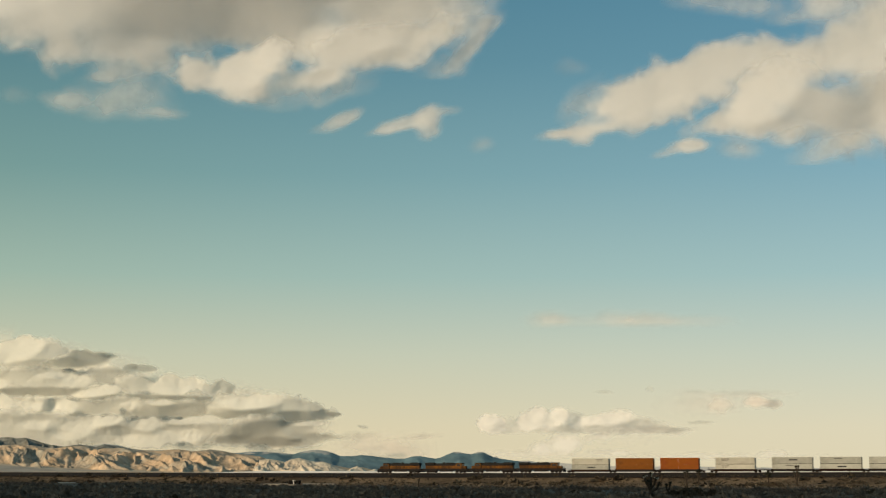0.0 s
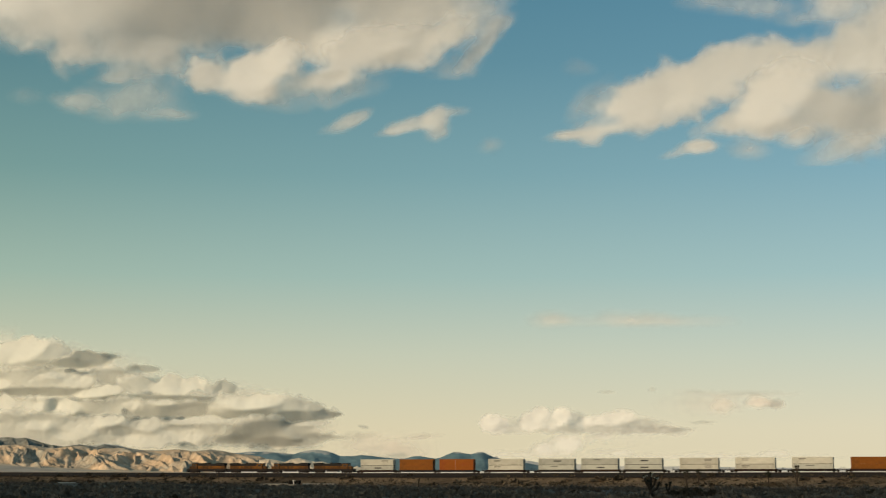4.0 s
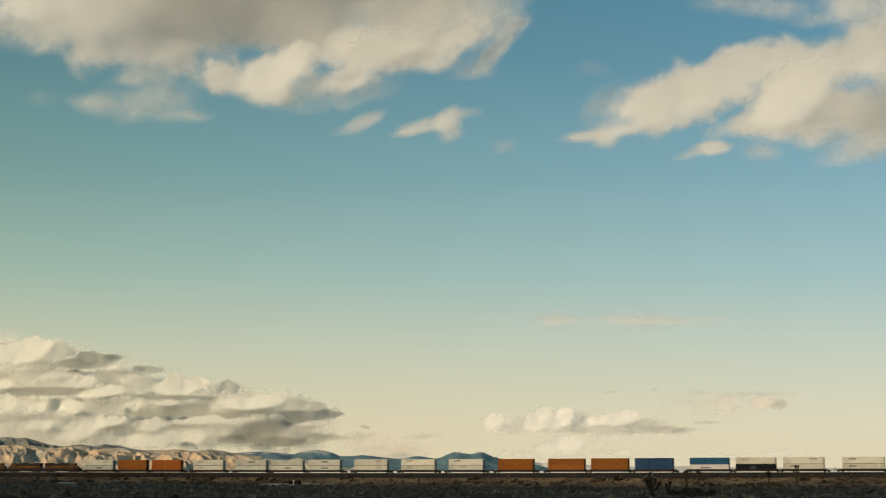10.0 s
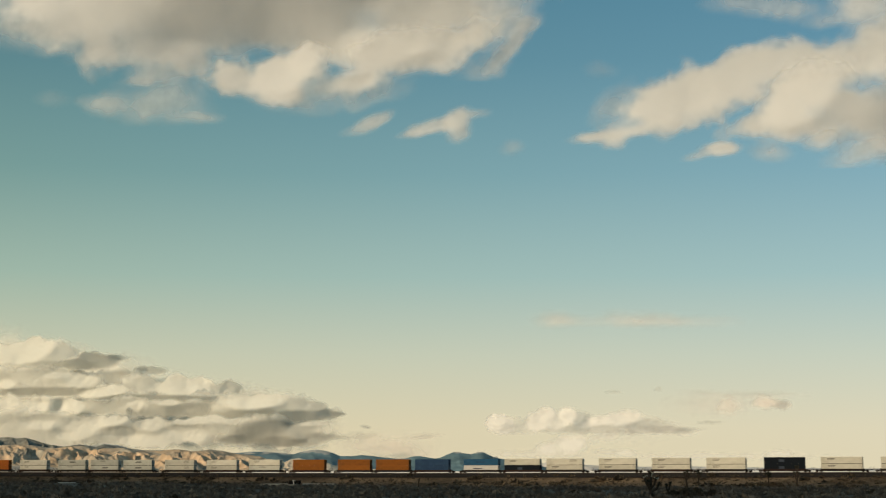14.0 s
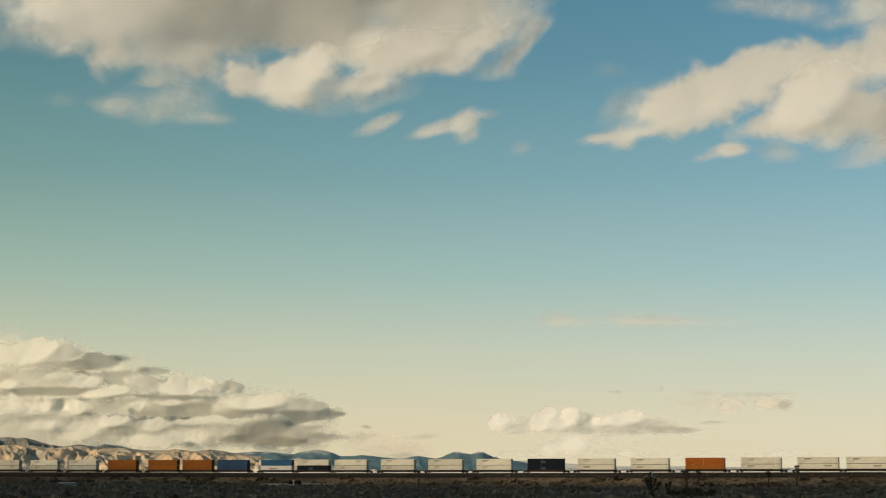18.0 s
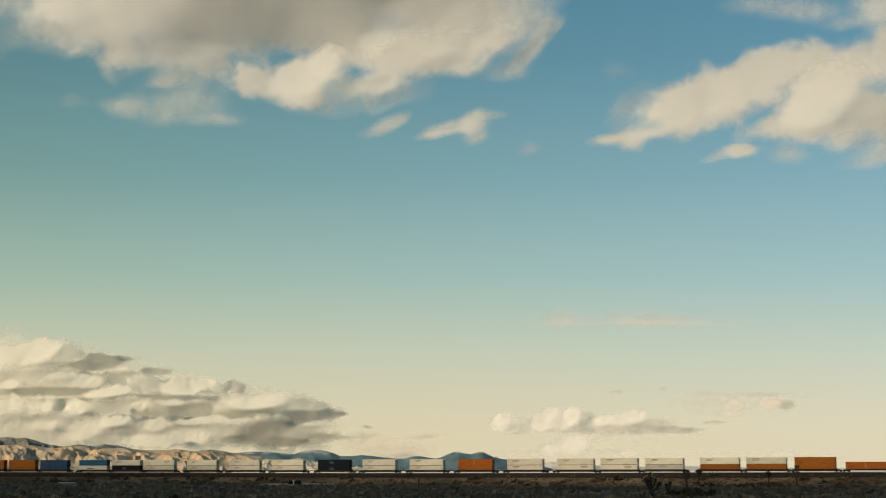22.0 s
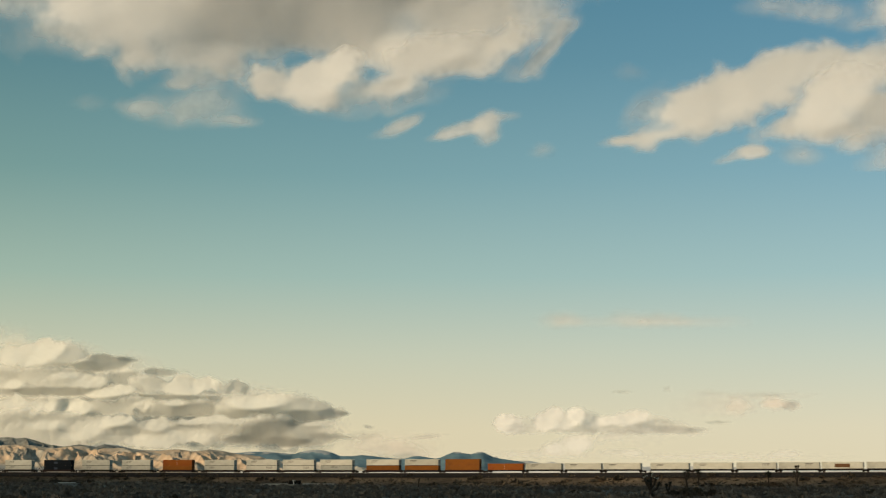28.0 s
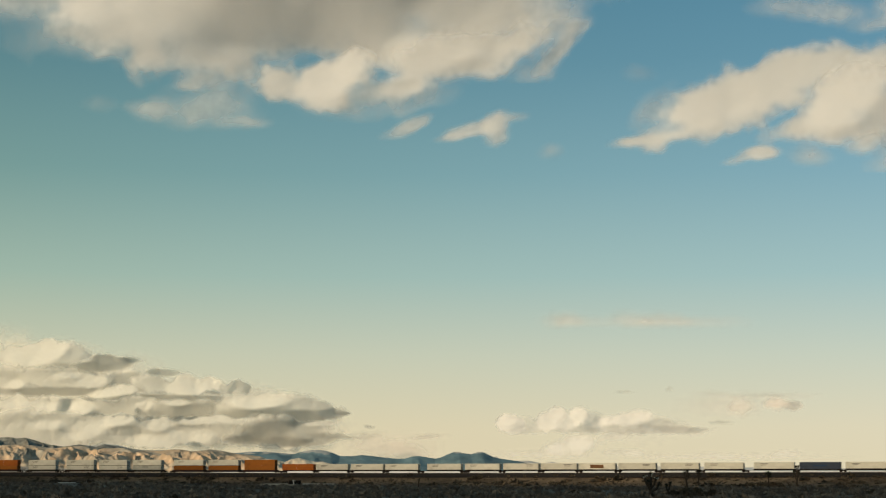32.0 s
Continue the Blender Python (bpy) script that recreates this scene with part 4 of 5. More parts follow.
cloud(LOW_BANK, "cloud_layer", "middle layer of cream heads on grey bases", 4650, (46.1, 0.0), [(-1212, 197, 254, 25, 0, 0.9, 0.4, 0.6), (-1245, 175, 152, 7, 0, 0.95, 0.4, 1), (-839, 189, 127, 25, 0, 0.95, 0.35, 0.9), (-696, 189, 110, 29, 0, 0.95, 0.35, 0.85), (-967, 204, 68, 22, 0, 0.85, 0.4, 0.4), (-1051, 201, 61, 22, 0, 0.85, 0.4, 0.55), (-1323, 209, 61, 22, 0, 0.9, 0.3, -0.3), (-1258, 197, 61, 24, 0, 0.95, 0.2, -0.5), (-1141, 197, 44, 24, 8, 0.97, 0.2, -0.6), (-1347, 184, 20, 17, 0, 0.9, 0.3, -0.3), (-1182, 204, 17, 24, -35, 0.7, 0.4, 1), (-840, 211, 34, 8, 0, 0.6, 0.6, -0.2)], seed=280, spacing=2.5, cell=40, ragged=0.38, mat="bank", blur=0.85, billows=0.04, reach=90.0, puffs=4, heads=0.13)
cloud(LOW_BANK, "shaded_puff", "blue grey shaded end of the bank", 4600, (26.8, 2.7), [(-521, 173, 159, 50, -5, 0.95, 0.35, 1.08), (-579, 173, 104, 25, 0, 0.95, 0.4, 1.44), (-454, 194, 67, 30, -5, 0.93, 0.3, 1.08), (-445, 169, 80, 17, 0, 0.93, 0.35, 1.5), (-588, 209, 70, 22, 0, 0.9, 0.35, -0.1), (-530, 214, 54, 18, 0, 0.9, 0.3, -0.2), (-362, 179, 44, 20, -12, 0.93, 0.25, 1.44), (-384, 199, 30, 13, 0, 0.8, 0.35, 0.72), (-325, 176, 22, 7, -5, 0.8, 0.4, 1.32)], seed=285, spacing=2.5, cell=40, mat="bank", blur=1.15, billows=0.04, reach=90.0, puffs=4, ragged=0.38, heads=0.06)
cloud(LOW_BANK, "cloud_layer", "lowest layer of sunlit cream heads", 4550, (31.7, 0.0), [(-1244, 123, 198, 56, 0, 0.9, 0.4, 0.5), (-1029, 123, 149, 40, 0, 0.85, 0.4, 0.5), (-814, 118, 182, 33, 0, 0.9, 0.35, 0.5), (-632, 123, 83, 33, 0, 0.85, 0.4, 0.55), (-1054, 139, 56, 25, 0, 0.8, 0.4, -0.25), (-984, 157, 43, 22, 0, 0.95, 0.25, -0.5), (-955, 127, 63, 15, 0, 0.8, 0.5, 0.8), (-872, 144, 43, 18, 0, 0.95, 0.3, -0.45), (-888, 98, 69, 18, 0, 0.9, 0.35, -0.4), (-814, 106, 33, 23, 0, 0.8, 0.4, 0), (-732, 157, 73, 12, 3, 0.9, 0.3, -0.5), (-739, 111, 43, 21, 0, 0.9, 0.3, -0.4)] + [(-608, 155, 73, 10, 0, 0.8, 0.4, -0.2), (-599, 109, 15, 10, 0, 0.9, 0.3, -0.5), (-1095, 111, 43, 15, 0, 0.6, 0.5, -0.3), (-1187, 144, 50, 15, 0, 0.6, 0.5, -0.2)], seed=290, spacing=2.5, cell=40, ragged=0.38, mat="bank", blur=0.85, billows=0.04, reach=90.0, puffs=4, heads=0.13)
cloud(LOW_BANK, "shaded_puff", "blue grey shaded low puff", 4500, (31.4, 0.0), [(-503, 120, 118, 41, 0, 0.95, 0.3, 1.5), (-478, 94, 78, 15, 0, 0.93, 0.3, 1.5), (-608, 100, 65, 13, 0, 0.7, 0.5, 1.2), (-421, 123, 46, 25, 0, 0.85, 0.35, 0.84), (-387, 146, 49, 7, 3, 0.8, 0.4, -0.2), (-363, 107, 42, 15, 0, 0.7, 0.5, 0.96), (-311, 105, 29, 7, 0, 0.4, 0.7, 0.72), (-399, 89, 36, 7, 0, 0.6, 0.5, 0.72)], seed=295, spacing=2.5, cell=40, mat="bank", blur=1.15, billows=0.04, reach=90.0, puffs=4, ragged=0.38, heads=0.06)


def overhead_cloud():
    """A broad cloud deck behind the viewpoint, in the sun's path: the plain lies in its shade, the railway beyond it in the sun."""
    up = 620.0
    far = up / SUN_DIR.z
    edge = TRACK_MID - 46 * 1.0878
    cx, cy = SUN_DIR.x * far, SUN_DIR.y * far + edge
    along = np.linspace(-900, 900, 181)
    across = np.linspace(0, 420, 40)
    gs, ga = np.meshgrid(along, across, indexing="ij")
    rag = 9 * fbm(gs / 60, ga / 60, 4, 401) + np.interp(gs, [-130, -70, -25, 0, 75, 95, 120], [-4, 28, 28, -6, -6, -10, -34]) * np.clip(1 - ga / 200, 0, 1)
    x = cx + WAY.x * gs + SIDE.x * (ga + rag)
    y = cy + WAY.y * gs + SIDE.y * (ga + rag)
    t = np.clip(ga / 32, 0, 1) * np.clip((420 - ga) / 60, 0, 1) * np.clip((900 - np.abs(gs)) / 120, 0, 1)
    top = np.stack([x - cx, y - cy, 3 * t * (0.7 + 0.5 * fbm(gs / 120, ga / 120, 3, 405))], -1).reshape(-1, 3)
    base = np.stack([x - cx, y - cy, -3 * t - 0.5], -1).reshape(-1, 3)
    quads = grid_faces(181, 40)
    me = mesh_from(np.concatenate([top, base]), np.concatenate([quads, quads[:, ::-1] + len(top)]), "cloud")
    me.attributes.new("body_depth", "FLOAT", "POINT").data.foreach_set("value", np.concatenate([t.ravel(), t.ravel()]).astype(np.float32))
    me.materials.append(M["deck"])
    ob = tagged(new("cloud", me), "long flat grey cloud deck that shades the plain", "cloud", "clouds in the sky")
    ob.location = (cx, cy, up)
    SHADE_ROWS.extend((ob, t, (cx + dx, cy + dy, up)) for t, dx, dy in ((0, 0, 0), (8, 4, 28), (16, 6, 45), (32, 10, 50)))


overhead_cloud()

# ---- the train ----
ROLLING = []


def bogie(parent, x, name="truck"):
    """A two-axle truck: side frames with four wheels."""
    bm = bmesh.new()
    for y in (-0.98, 0.98):
        box(bm, x - 1.35, x + 1.35, y - 0.09, y + 0.09, 0.42, 0.78, 0.05)
        box(bm, x - 0.4, x + 0.4, y - 0.1, y + 0.1, 0.25, 0.5, 0.04)
    box(bm, x - 0.25, x + 0.25, -1.0, 1.0, 0.5, 0.85, 0.03)
    t = part(name, bm, M["iron"], parent)
    for dx in (-0.88, 0.88):
        for y in (-0.75, 0.75):
            part("wheel", drum(bmesh.new(), (x + dx, y, 0.46), 0.46, 0.065), M["iron"], t)
    return t


def coupler(parent, x0, x1):
    part("coupler", one_box(min(x0, x1), max(x0, x1), -0.15, 0.15, 0.75, 1.0), M["iron"], parent)


def well_car(span, trucks, mat):
    """A well wagon: two deep side sills round a low floor, raised end decks, trucks below the ends."""
    car = tagged(new("well_car"), "dark iron double-stack well wagon on the rails", "wagon", "wagons of the freight train")
    half = span / 2 - 0.25
    for y in (-1.42, 1.42):
        bm = bmesh.new()
        prof = [(-8.6, 1.2), (-8.2, 0.55), (-7.6, 0.34), (7.6, 0.34), (8.2, 0.55), (8.6, 1.2), (8.4, 1.3), (-8.4, 1.3)]
        a = [bm.verts.new((x, y - 0.07, z)) for x, z in prof]
        b = [bm.verts.new((x, y + 0.07, z)) for x, z in prof]
        bm.faces.new(a), bm.faces.new(b[::-1])
        for i in range(len(prof)):
            j = (i + 1) % len(prof)
            bm.faces.new((a[j], a[i], b[i], b[j]))
        for k in range(-7, 8):
            box(bm, k * 1.08 - 0.05, k * 1.08 + 0.05, y - 0.11, y + 0.11, 0.42, 1.26)
        bmesh.ops.recalc_face_normals(bm, faces=bm.faces)
        part("side_sill", bm, mat, car)
    part("floor", one_box(-8.1, 8.1, -1.35, 1.35, 0.32, 0.44), M["iron"], car)
    for e in (-1, 1):
        bm = bmesh.new()
        box(bm, min(e * 8.3, e * half), max(e * 8.3, e * half), -1.1, 1.1, 0.95, 1.2, 0.04)
        box(bm, min(e * 8.2, e * 8.5), max(e * 8.2, e * 8.5), -1.4, 1.4, 0.62, 1.35, 0.03)
        part("end_deck", bm, mat, car)
        coupler(car, e * half, e * (half + 0.28))
        if half > 10.5:
            bm = bmesh.new()
            box(bm, e * (half - 0.35) - 0.03, e * (half - 0.35) + 0.03, -1.3, -1.22, 1.1, 2.0)
            box(bm, e * (half - 0.35) - 0.03, e * (half - 0.35) + 0.03, 1.22, 1.3, 1.1, 2.0)
            box(bm, e * (half - 0.35) - 0.02, e * (half - 0.35) + 0.02, -1.3, 1.3, 1.95, 2.0)
            part("end_rail", bm, M["iron"], car)
    for x in trucks:
        bogie(car, x)
    return car


def spine_car(span, trucks):
    """A spine wagon: one slender centre beam with cross arms, trucks below the ends."""
    car = tagged(new("spine_car"), "slender black iron spine wagon on the rails", "wagon", "wagons of the freight train")
    half = span / 2 - 0.2
    part("beam", one_box(-half, half, -0.35, 0.35, 0.72, 1.12), M["iron"], car)
    for x in (-7.8, -2.6, 2.6, 7.8):
        part("cross_arm", one_box(x - 0.25, x + 0.25, -1.25, 1.25, 0.95, 1.22), M["iron"], car)
    for y in (-1.2, 1.2):
        part("edge_rail", one_box(-8.1, 8.1, y - 0.06, y + 0.06, 0.98, 1.215), M["iron"], car)
    for e in (-1, 1):
        coupler(car, e * half, e * (half + 0.22))
    for x in trucks:
        bogie(car, x)
    return car


LONG, TALL, WIDE = 16.15, 2.76, 2.58


def container(mat, label, marks=()):
    """A 53-foot domestic container: ribbed walls, corner posts, roof, doors with lock rods; marks are plain bars (x, z, length, height, material)."""
    c = tagged(new("container"), label, "container", "containers on the train")
    h, w = LONG / 2, WIDE / 2
    bm = bmesh.new()
    n = 54
    rows = []
    for i in range(n * 2 + 1):
        x = -h + 0.1 + (LONG - 0.2) * i / (n * 2)
        y = w - 0.02 if i % 4 < 2 else w - 0.055
        rows.append([bm.verts.new((x, sy * y, z)) for sy, z in ((-1, 0.14), (-1, TALL - 0.12), (1, TALL - 0.12), (1, 0.14))])
    for p, q in zip(rows, rows[1:]):
        for k in range(4):
            bm.faces.new((p[k], p[(k + 1) % 4], q[(k + 1) % 4], q[k]))
    bm.faces.new(rows[0]), bm.faces.new(rows[-1][::-1])
    bmesh.ops.recalc_face_normals(bm, faces=bm.faces)
    part("wall", bm, mat, c)
    for y in (-w + 0.05, w - 0.05):
        part("top_rail", one_box(-h, h, y - 0.05, y + 0.05, TALL - 0.13, TALL, bevel=0.015), mat, c)
        part("bottom_rail", one_box(-h, h, y - 0.05, y + 0.05, 0.0, 0.16, bevel=0.015), M["iron"] if mat in (M["white"], M["coolwhite"]) else mat, c)
    for x in (-h + 0.08, h - 0.08, -6.1, 6.1):
        for y in (-w + 0.05, w - 0.05):
            part("corner_post", one_box(x - 0.09, x + 0.09, y - 0.055, y + 0.055, 0.0, TALL, bevel=0.01), mat, c)
    for y0, y1 in ((-w + 0.1, -0.02), (0.02, w - 0.1)):
        d = part("door", one_box(-h - 0.02, -h + 0.06, y0, y1, 0.16, TALL - 0.14), mat, c)
        part("lock_rod", drum(bmesh.new(), (-h - 0.05, (y0 + y1) / 2, TALL / 2), 0.025, TALL / 2 - 0.2, "Z", 6), M["steel"], d)
    for x, z, ln, hh, mk in marks:
        for y in (-w, w):
            part("marking", one_box(x - ln / 2, x + ln / 2, y - 0.012, y + 0.012, z, z + hh, bevel=0), M[mk], c)
    return c


def mk(x, rows=2):
    """Two dark bars of lettering near the top of a side."""
    return [(x, 2.05, 3.2, 0.22, "ink"), (x + 0.2, 1.55, 2.6, 0.16, "ink")][:rows]


LOGO = [(-0.5, 1.45, 3.4, 0.5, "ink")]
DOTS = [(0.4, 0.55, 0.24, 0.2, "white"), (0.4, 1.3, 0.24, 0.2, "white"), (0.4, 2.1, 0.24, 0.2, "white")]
L_WHITE = "white ribbed freight container with small dark lettering bars"
L_ORANGE = "orange ribbed freight container"
PAINT = dict(
    a=("white", L_WHITE, mk(4.0)), b=("white", L_WHITE, mk(-4.0)), l=("coolwhite", "grey white freight container with a dark slanted emblem", LOGO), w=("coolwhite", "grey white ribbed freight container with a lettering bar", mk(1.0, 1)),
    o=("orange", L_ORANGE, DOTS), p=("tan", "faded tan orange freight container without markings", []), n=("navy", "navy blue freight container", []), k=("dark", "black navy freight container with a faint emblem", [(1.0, 0.9, 2.2, 1.0, "slateblue")]),
    u=("blue", "bright blue freight container with dark bars", [(0, 1.3, 4.5, 0.3, "navy")]), g=("grey", "light grey freight container with a dark bar", [(1.5, 1.2, 4, 0.4, "slateblue")]),
    r=("white", "white freight container with a brown picture panel", [(0, 0.6, 6.0, 1.5, "brown")]), s=("slateblue", "slate blue freight container", [(0, 1.1, 5.5, 0.5, "navy")]),
)
# middle of each stack along the train, the lower and upper container, and the wagon's kind: i alone, f/m/e first, middle and end of an articulated set
STACKS = [
    (-68.3, "l", "b", "f"), (-87.6, "p", "p", "m"), (-106.9, "o", "o", "e"), (-130.1, "a", "a", "i"), (-153.2, "w", "l", "i"), (-172.4, "l", "w", "f"), (-191.5, "l", "l", "m"),
    (-215.1, "b", "b", "i"), (-238.3, "a", "a", "i"), (-261.3, "w", "a", "i"), (-284.4, "p", "p", "i"), (-307.5, "p", "p", "f"), (-326.7, "p", "p", "m"), (-345.9, "n", "n", "e"),
    (-369.3, "g", "u", "f"), (-388.4, "k", "a", "m"), (-407.6, "a", "b", "e"), (-431.0, "a", "a", "i"), (-454.1, "a", "a", "i"), (-477.1, "a", "a", "i"), (-500.8, "k", "k", "i"),
    (-523.5, "a", "a", "i"), (-546.8, "a", "a", "i"), (-570.1, "p", "o", "i"), (-593.2, "a", "a", "i"), (-616.0, "b", "a", "f"), (-635.2, "b", "a", "m"), (-654.7, "w", "a", "e"),
    (-678.0, "p", "a", "f"), (-697.1, "p", "a", "m"), (-716.6, "p", "p", "e"),
]
SINGLES = [(-736.7, "o"), (-754.2, "a"), (-771.9, "a"), (-789.1, "a"), (-809.6, "a"), (-827.7, "a"), (-845.6, "b"), (-862.8, "b"), (-879.9, "r"), (-897.4, "b"), (-915.6, "b"), (-934.0, "a"), (-954.5, "a"), (-972.8, "s"), (-990.9, "a")]


def locomotive(facing):
    """A six-axle diesel: long hood, cab with nose, walkway, fuel tank, two three-axle trucks."""
    e = tagged(new("locomotive"), "armour yellow diesel locomotive with grey roof and black underframe", "locomotive", "locomotives of the train")
    f = facing
    def X(a, b):
        return (min(f * a, f * b), max(f * a, f * b))
    part("underframe", one_box(*X(-10.7, 10.7), -1.5, 1.5, 0.95, 1.9), M["iron"], e)
    bm = bmesh.new()
    box(bm, *X(-9.6, 5.0), -1.0, 1.0, 1.55, 3.1, 0.06)
    part("hood", bm, M["yellow"], e)
    bm = bmesh.new()
    box(bm, *X(-9.65, 5.0), -1.02, 1.02, 3.1, 4.2, 0.1)
    part("hood_roof", bm, M["roofgrey"], e)
    part("radiator", one_box(*X(-9.7, -5.2), -1.5, 1.5, 3.45, 4.45, bevel=0.12), M["roofgrey"], e)
    part("dynamic_brake", one_box(*X(0.4, 3.4), -1.25, 1.25, 3.9, 4.5, bevel=0.1), M["roofgrey"], e)
    part("exhaust_stack", one_box(*X(-1.6, -0.6), -0.3, 0.3, 4.2, 4.65), M["iron"], e)
    for x in (-7.6, -6.1):
        part("fan", drum(bmesh.new(), (f * x, 0, 4.5), 0.6, 0.08, "Z", 16), M["iron"], e)
    for i in range(9):
        a = -4.6 + i * 0.98
        for y in (-1.02, 1.02):
            part("hood_door", one_box(*X(a, a + 0.85), y - 0.025, y + 0.025, 1.95, 3.0, bevel=0.01), M["yellow"], e)
    cab = part("cab", one_box(*X(5.0, 8.0), -1.5, 1.5, 1.55, 4.1, bevel=0.12), M["yellow"], e)
    part("cab_roof", one_box(*X(4.9, 8.1), -1.45, 1.45, 4.1, 4.35, bevel=0.1), M["roofgrey"], cab)
    for y in (-1.5, 1.5):
        part("side_window", one_box(*X(5.6, 7.3), y - 0.02, y + 0.02, 2.95, 3.7, bevel=0), M["glass"], cab)
    for y0, y1 in ((-1.25, -0.1), (0.1, 1.25)):
        part("windscreen", one_box(*X(7.98, 8.03), y0, y1, 3.0, 3.75, bevel=0), M["glass"], cab)
    bm = bmesh.new()
    box(bm, *X(8.0, 9.7), -1.1, 1.1, 1.55, 3.0, 0.25)
    nose = part("nose", bm, M["yellow"], e)
    part("headlight", one_box(*X(9.68, 9.75), -0.25, 0.25, 2.4, 2.65, bevel=0.02), M["glass"], nose)
    bm = bmesh.new()
    box(bm, *X(10.3, 10.9), -1.45, 1.45, 0.25, 1.3, 0.15)
    part("pilot", bm, M["iron"], e)
    part("pilot", one_box(*X(-10.9, -10.4), -1.45, 1.45, 0.35, 1.3), M["iron"], e)
    part("fuel_tank", one_box(-2.9, 2.9, -1.4, 1.4, 0.5, 1.3, bevel=0.15), M["iron"], e)
    for x in (-6.9, 6.9):
        bm = bmesh.new()
        for y in (-1.05, 1.05):
            box(bm, x - 2.4, x + 2.4, y - 0.12, y + 0.12, 0.4, 0.95, 0.08)
        box(bm, x - 0.5, x + 0.5, -1.0, 1.0, 0.6, 1.2)
        t = part("truck", bm, M["iron"], e)
        for dx in (-1.75, 0, 1.75):
            for y in (-0.75, 0.75):
                part("wheel", drum(bmesh.new(), (x + dx, y, 0.53), 0.53, 0.065), M["iron"], t)
    for y in (-1.48, 1.48):
        bm = bmesh.new()
        box(bm, -10.2, 10.2, y - 0.025, y + 0.025, 2.5, 2.55)
        for i in range(13):
            x = -10.2 + 20.4 * i / 12
            box(bm, x - 0.02, x + 0.02, y - 0.02, y + 0.02, 1.55, 2.52)
        part("handrail", bm, M["iron"], e)
    part("stripe", one_box(-10.6, 10.6, -1.515, 1.515, 1.72, 1.82, bevel=0), M["rust"], e, "dull red sill stripe")
    coupler(e, 10.9, 11.2)
    coupler(e, -10.9, -11.2)
    return e


def train():
    heads = {}
    for q, f in ((20.6, 1), (-1.6, -1), (-23.6, 1), (-45.8, -1)):
        e = copy_thing(heads[f], Matrix()) if f in heads else heads.setdefault(f, locomotive(f))
        ROLLING.append((e, q, 0.0))
    made = {}

    def take(key, build):
        if key in made:
            return copy_thing(made[key], Matrix())
        made[key] = build()
        return made[key]

    def box_of(letter):
        mat, label, marks = PAINT[letter]
        return take(letter, lambda: container(M[mat], label, marks))

    kinds = {"i": (23.1, (-9.0, 9.0)), "f": (21.2, (9.0, -9.6)), "m": (19.2, (-9.6,)), "e": (21.2, (-9.0,))}
    for n, (q, low, high, kind) in enumerate(STACKS):
        rusty = n % 5 in (0, 3)
        span, trucks = kinds[kind]
        car = take((kind, rusty), lambda: well_car(span if kind == "i" else 19.2, trucks, M["rust" if rusty else "iron"]))
        ROLLING.append((car, q, 0.0))
        ROLLING.append((box_of(low), q, 0.445))
        ROLLING.append((box_of(high), q, 0.46 + TALL))
    for n, (q, letter) in enumerate(SINGLES):
        end = n % 5 == 0
        ROLLING.append((take(("s", end), lambda: spine_car(17.6, (-8.8, 8.0) if end else (-8.8,))), q, 0.0))
        ROLLING.append((box_of(letter), q, 1.225))


train()


# ---- plants and small things on the land ----
def tufts(places, name, seed, leaves=26, flatness=0.75, blade=0.17):
    """Bushes in one mesh: each a clump of small leaf blades. places: x, y, z, size."""
    rng = np.random.default_rng(seed)
    p = np.asarray(places, dtype=float)
    n = len(p)
    d = rng.normal(size=(n, leaves, 3))
    d /= np.linalg.norm(d, axis=2, keepdims=True)
    d[..., 2] = np.abs(d[..., 2]) * flatness
    r = rng.uniform(0.35, 1.0, (n, leaves, 1))
    c = p[:, None, :3] + d * r * p[:, None, 3:4] * 0.5
    a = rng.normal(size=(n, leaves, 3)) * p[:, None, 3:4] * blade
    b = rng.normal(size=(n, leaves, 3)) * p[:, None, 3:4] * blade
    v = np.stack([c - a - b, c + a - b * 0.4, c + a + b, c - a * 0.4 + b], 2).reshape(-1, 3)
    v[:, 2] = np.maximum(v[:, 2], np.repeat(p[:, 2] - 0.05, leaves * 4))
    me = mesh_from(v, np.arange(len(v)).reshape(-1, 4), name, False)
    tint = np.repeat(rng.random(n), leaves * 4).astype(np.float32)
    me.attributes.new("bush_tint", "FLOAT", "POINT").data.foreach_set("value", tint)
    return me


def scrub():
    rng = np.random.default_rng(5)
    n = 13000
    y = 315 + 400 * rng.random(n) ** 1.1
    x = (rng.random(n) * 2 - 1) * (0.34 * y)
    away = (x * SIDE.x + (y - TRACK_MID) * SIDE.y)
    z = ground_height(x, y)
    patch = fbm(x * 0.022, y * 0.04, 4, 77)
    size = 1.35 * rng.lognormal(0.0, 0.42, n) * (1 + 0.6 * patch)
    along = x * WAY.x + (y - TRACK_MID) * WAY.y
    toe = np.interp(along, [-200, 60, 130, 260], [33, 33, 16, 14]) + 3 * fbm(along * 0.05, away * 0.05, 3, 79)
    ok = (away > toe) & (patch + 0.75 * rng.random(n) > 0.02) & (size < 4) & ~((np.abs(x / y + 0.2406) < 0.009) & (y > 612))
    me = tufts(np.stack([x, y, z, size], -1)[ok], "sagebrush", 6, 44, 0.6, 0.10)
    me.materials.append(M["scrub"])
    tagged(new("sagebrush", me), "dense grey olive sagebrush and creosote scrub on the plain", "scrub", kind="stuff")


SLOPE = ([3.6, 5.4, 7.8, 11, 14, 19, 25, 31], [-0.95, -1.7, -2.9, -3.9, -4.45, -4.95, -5.35, -5.7])


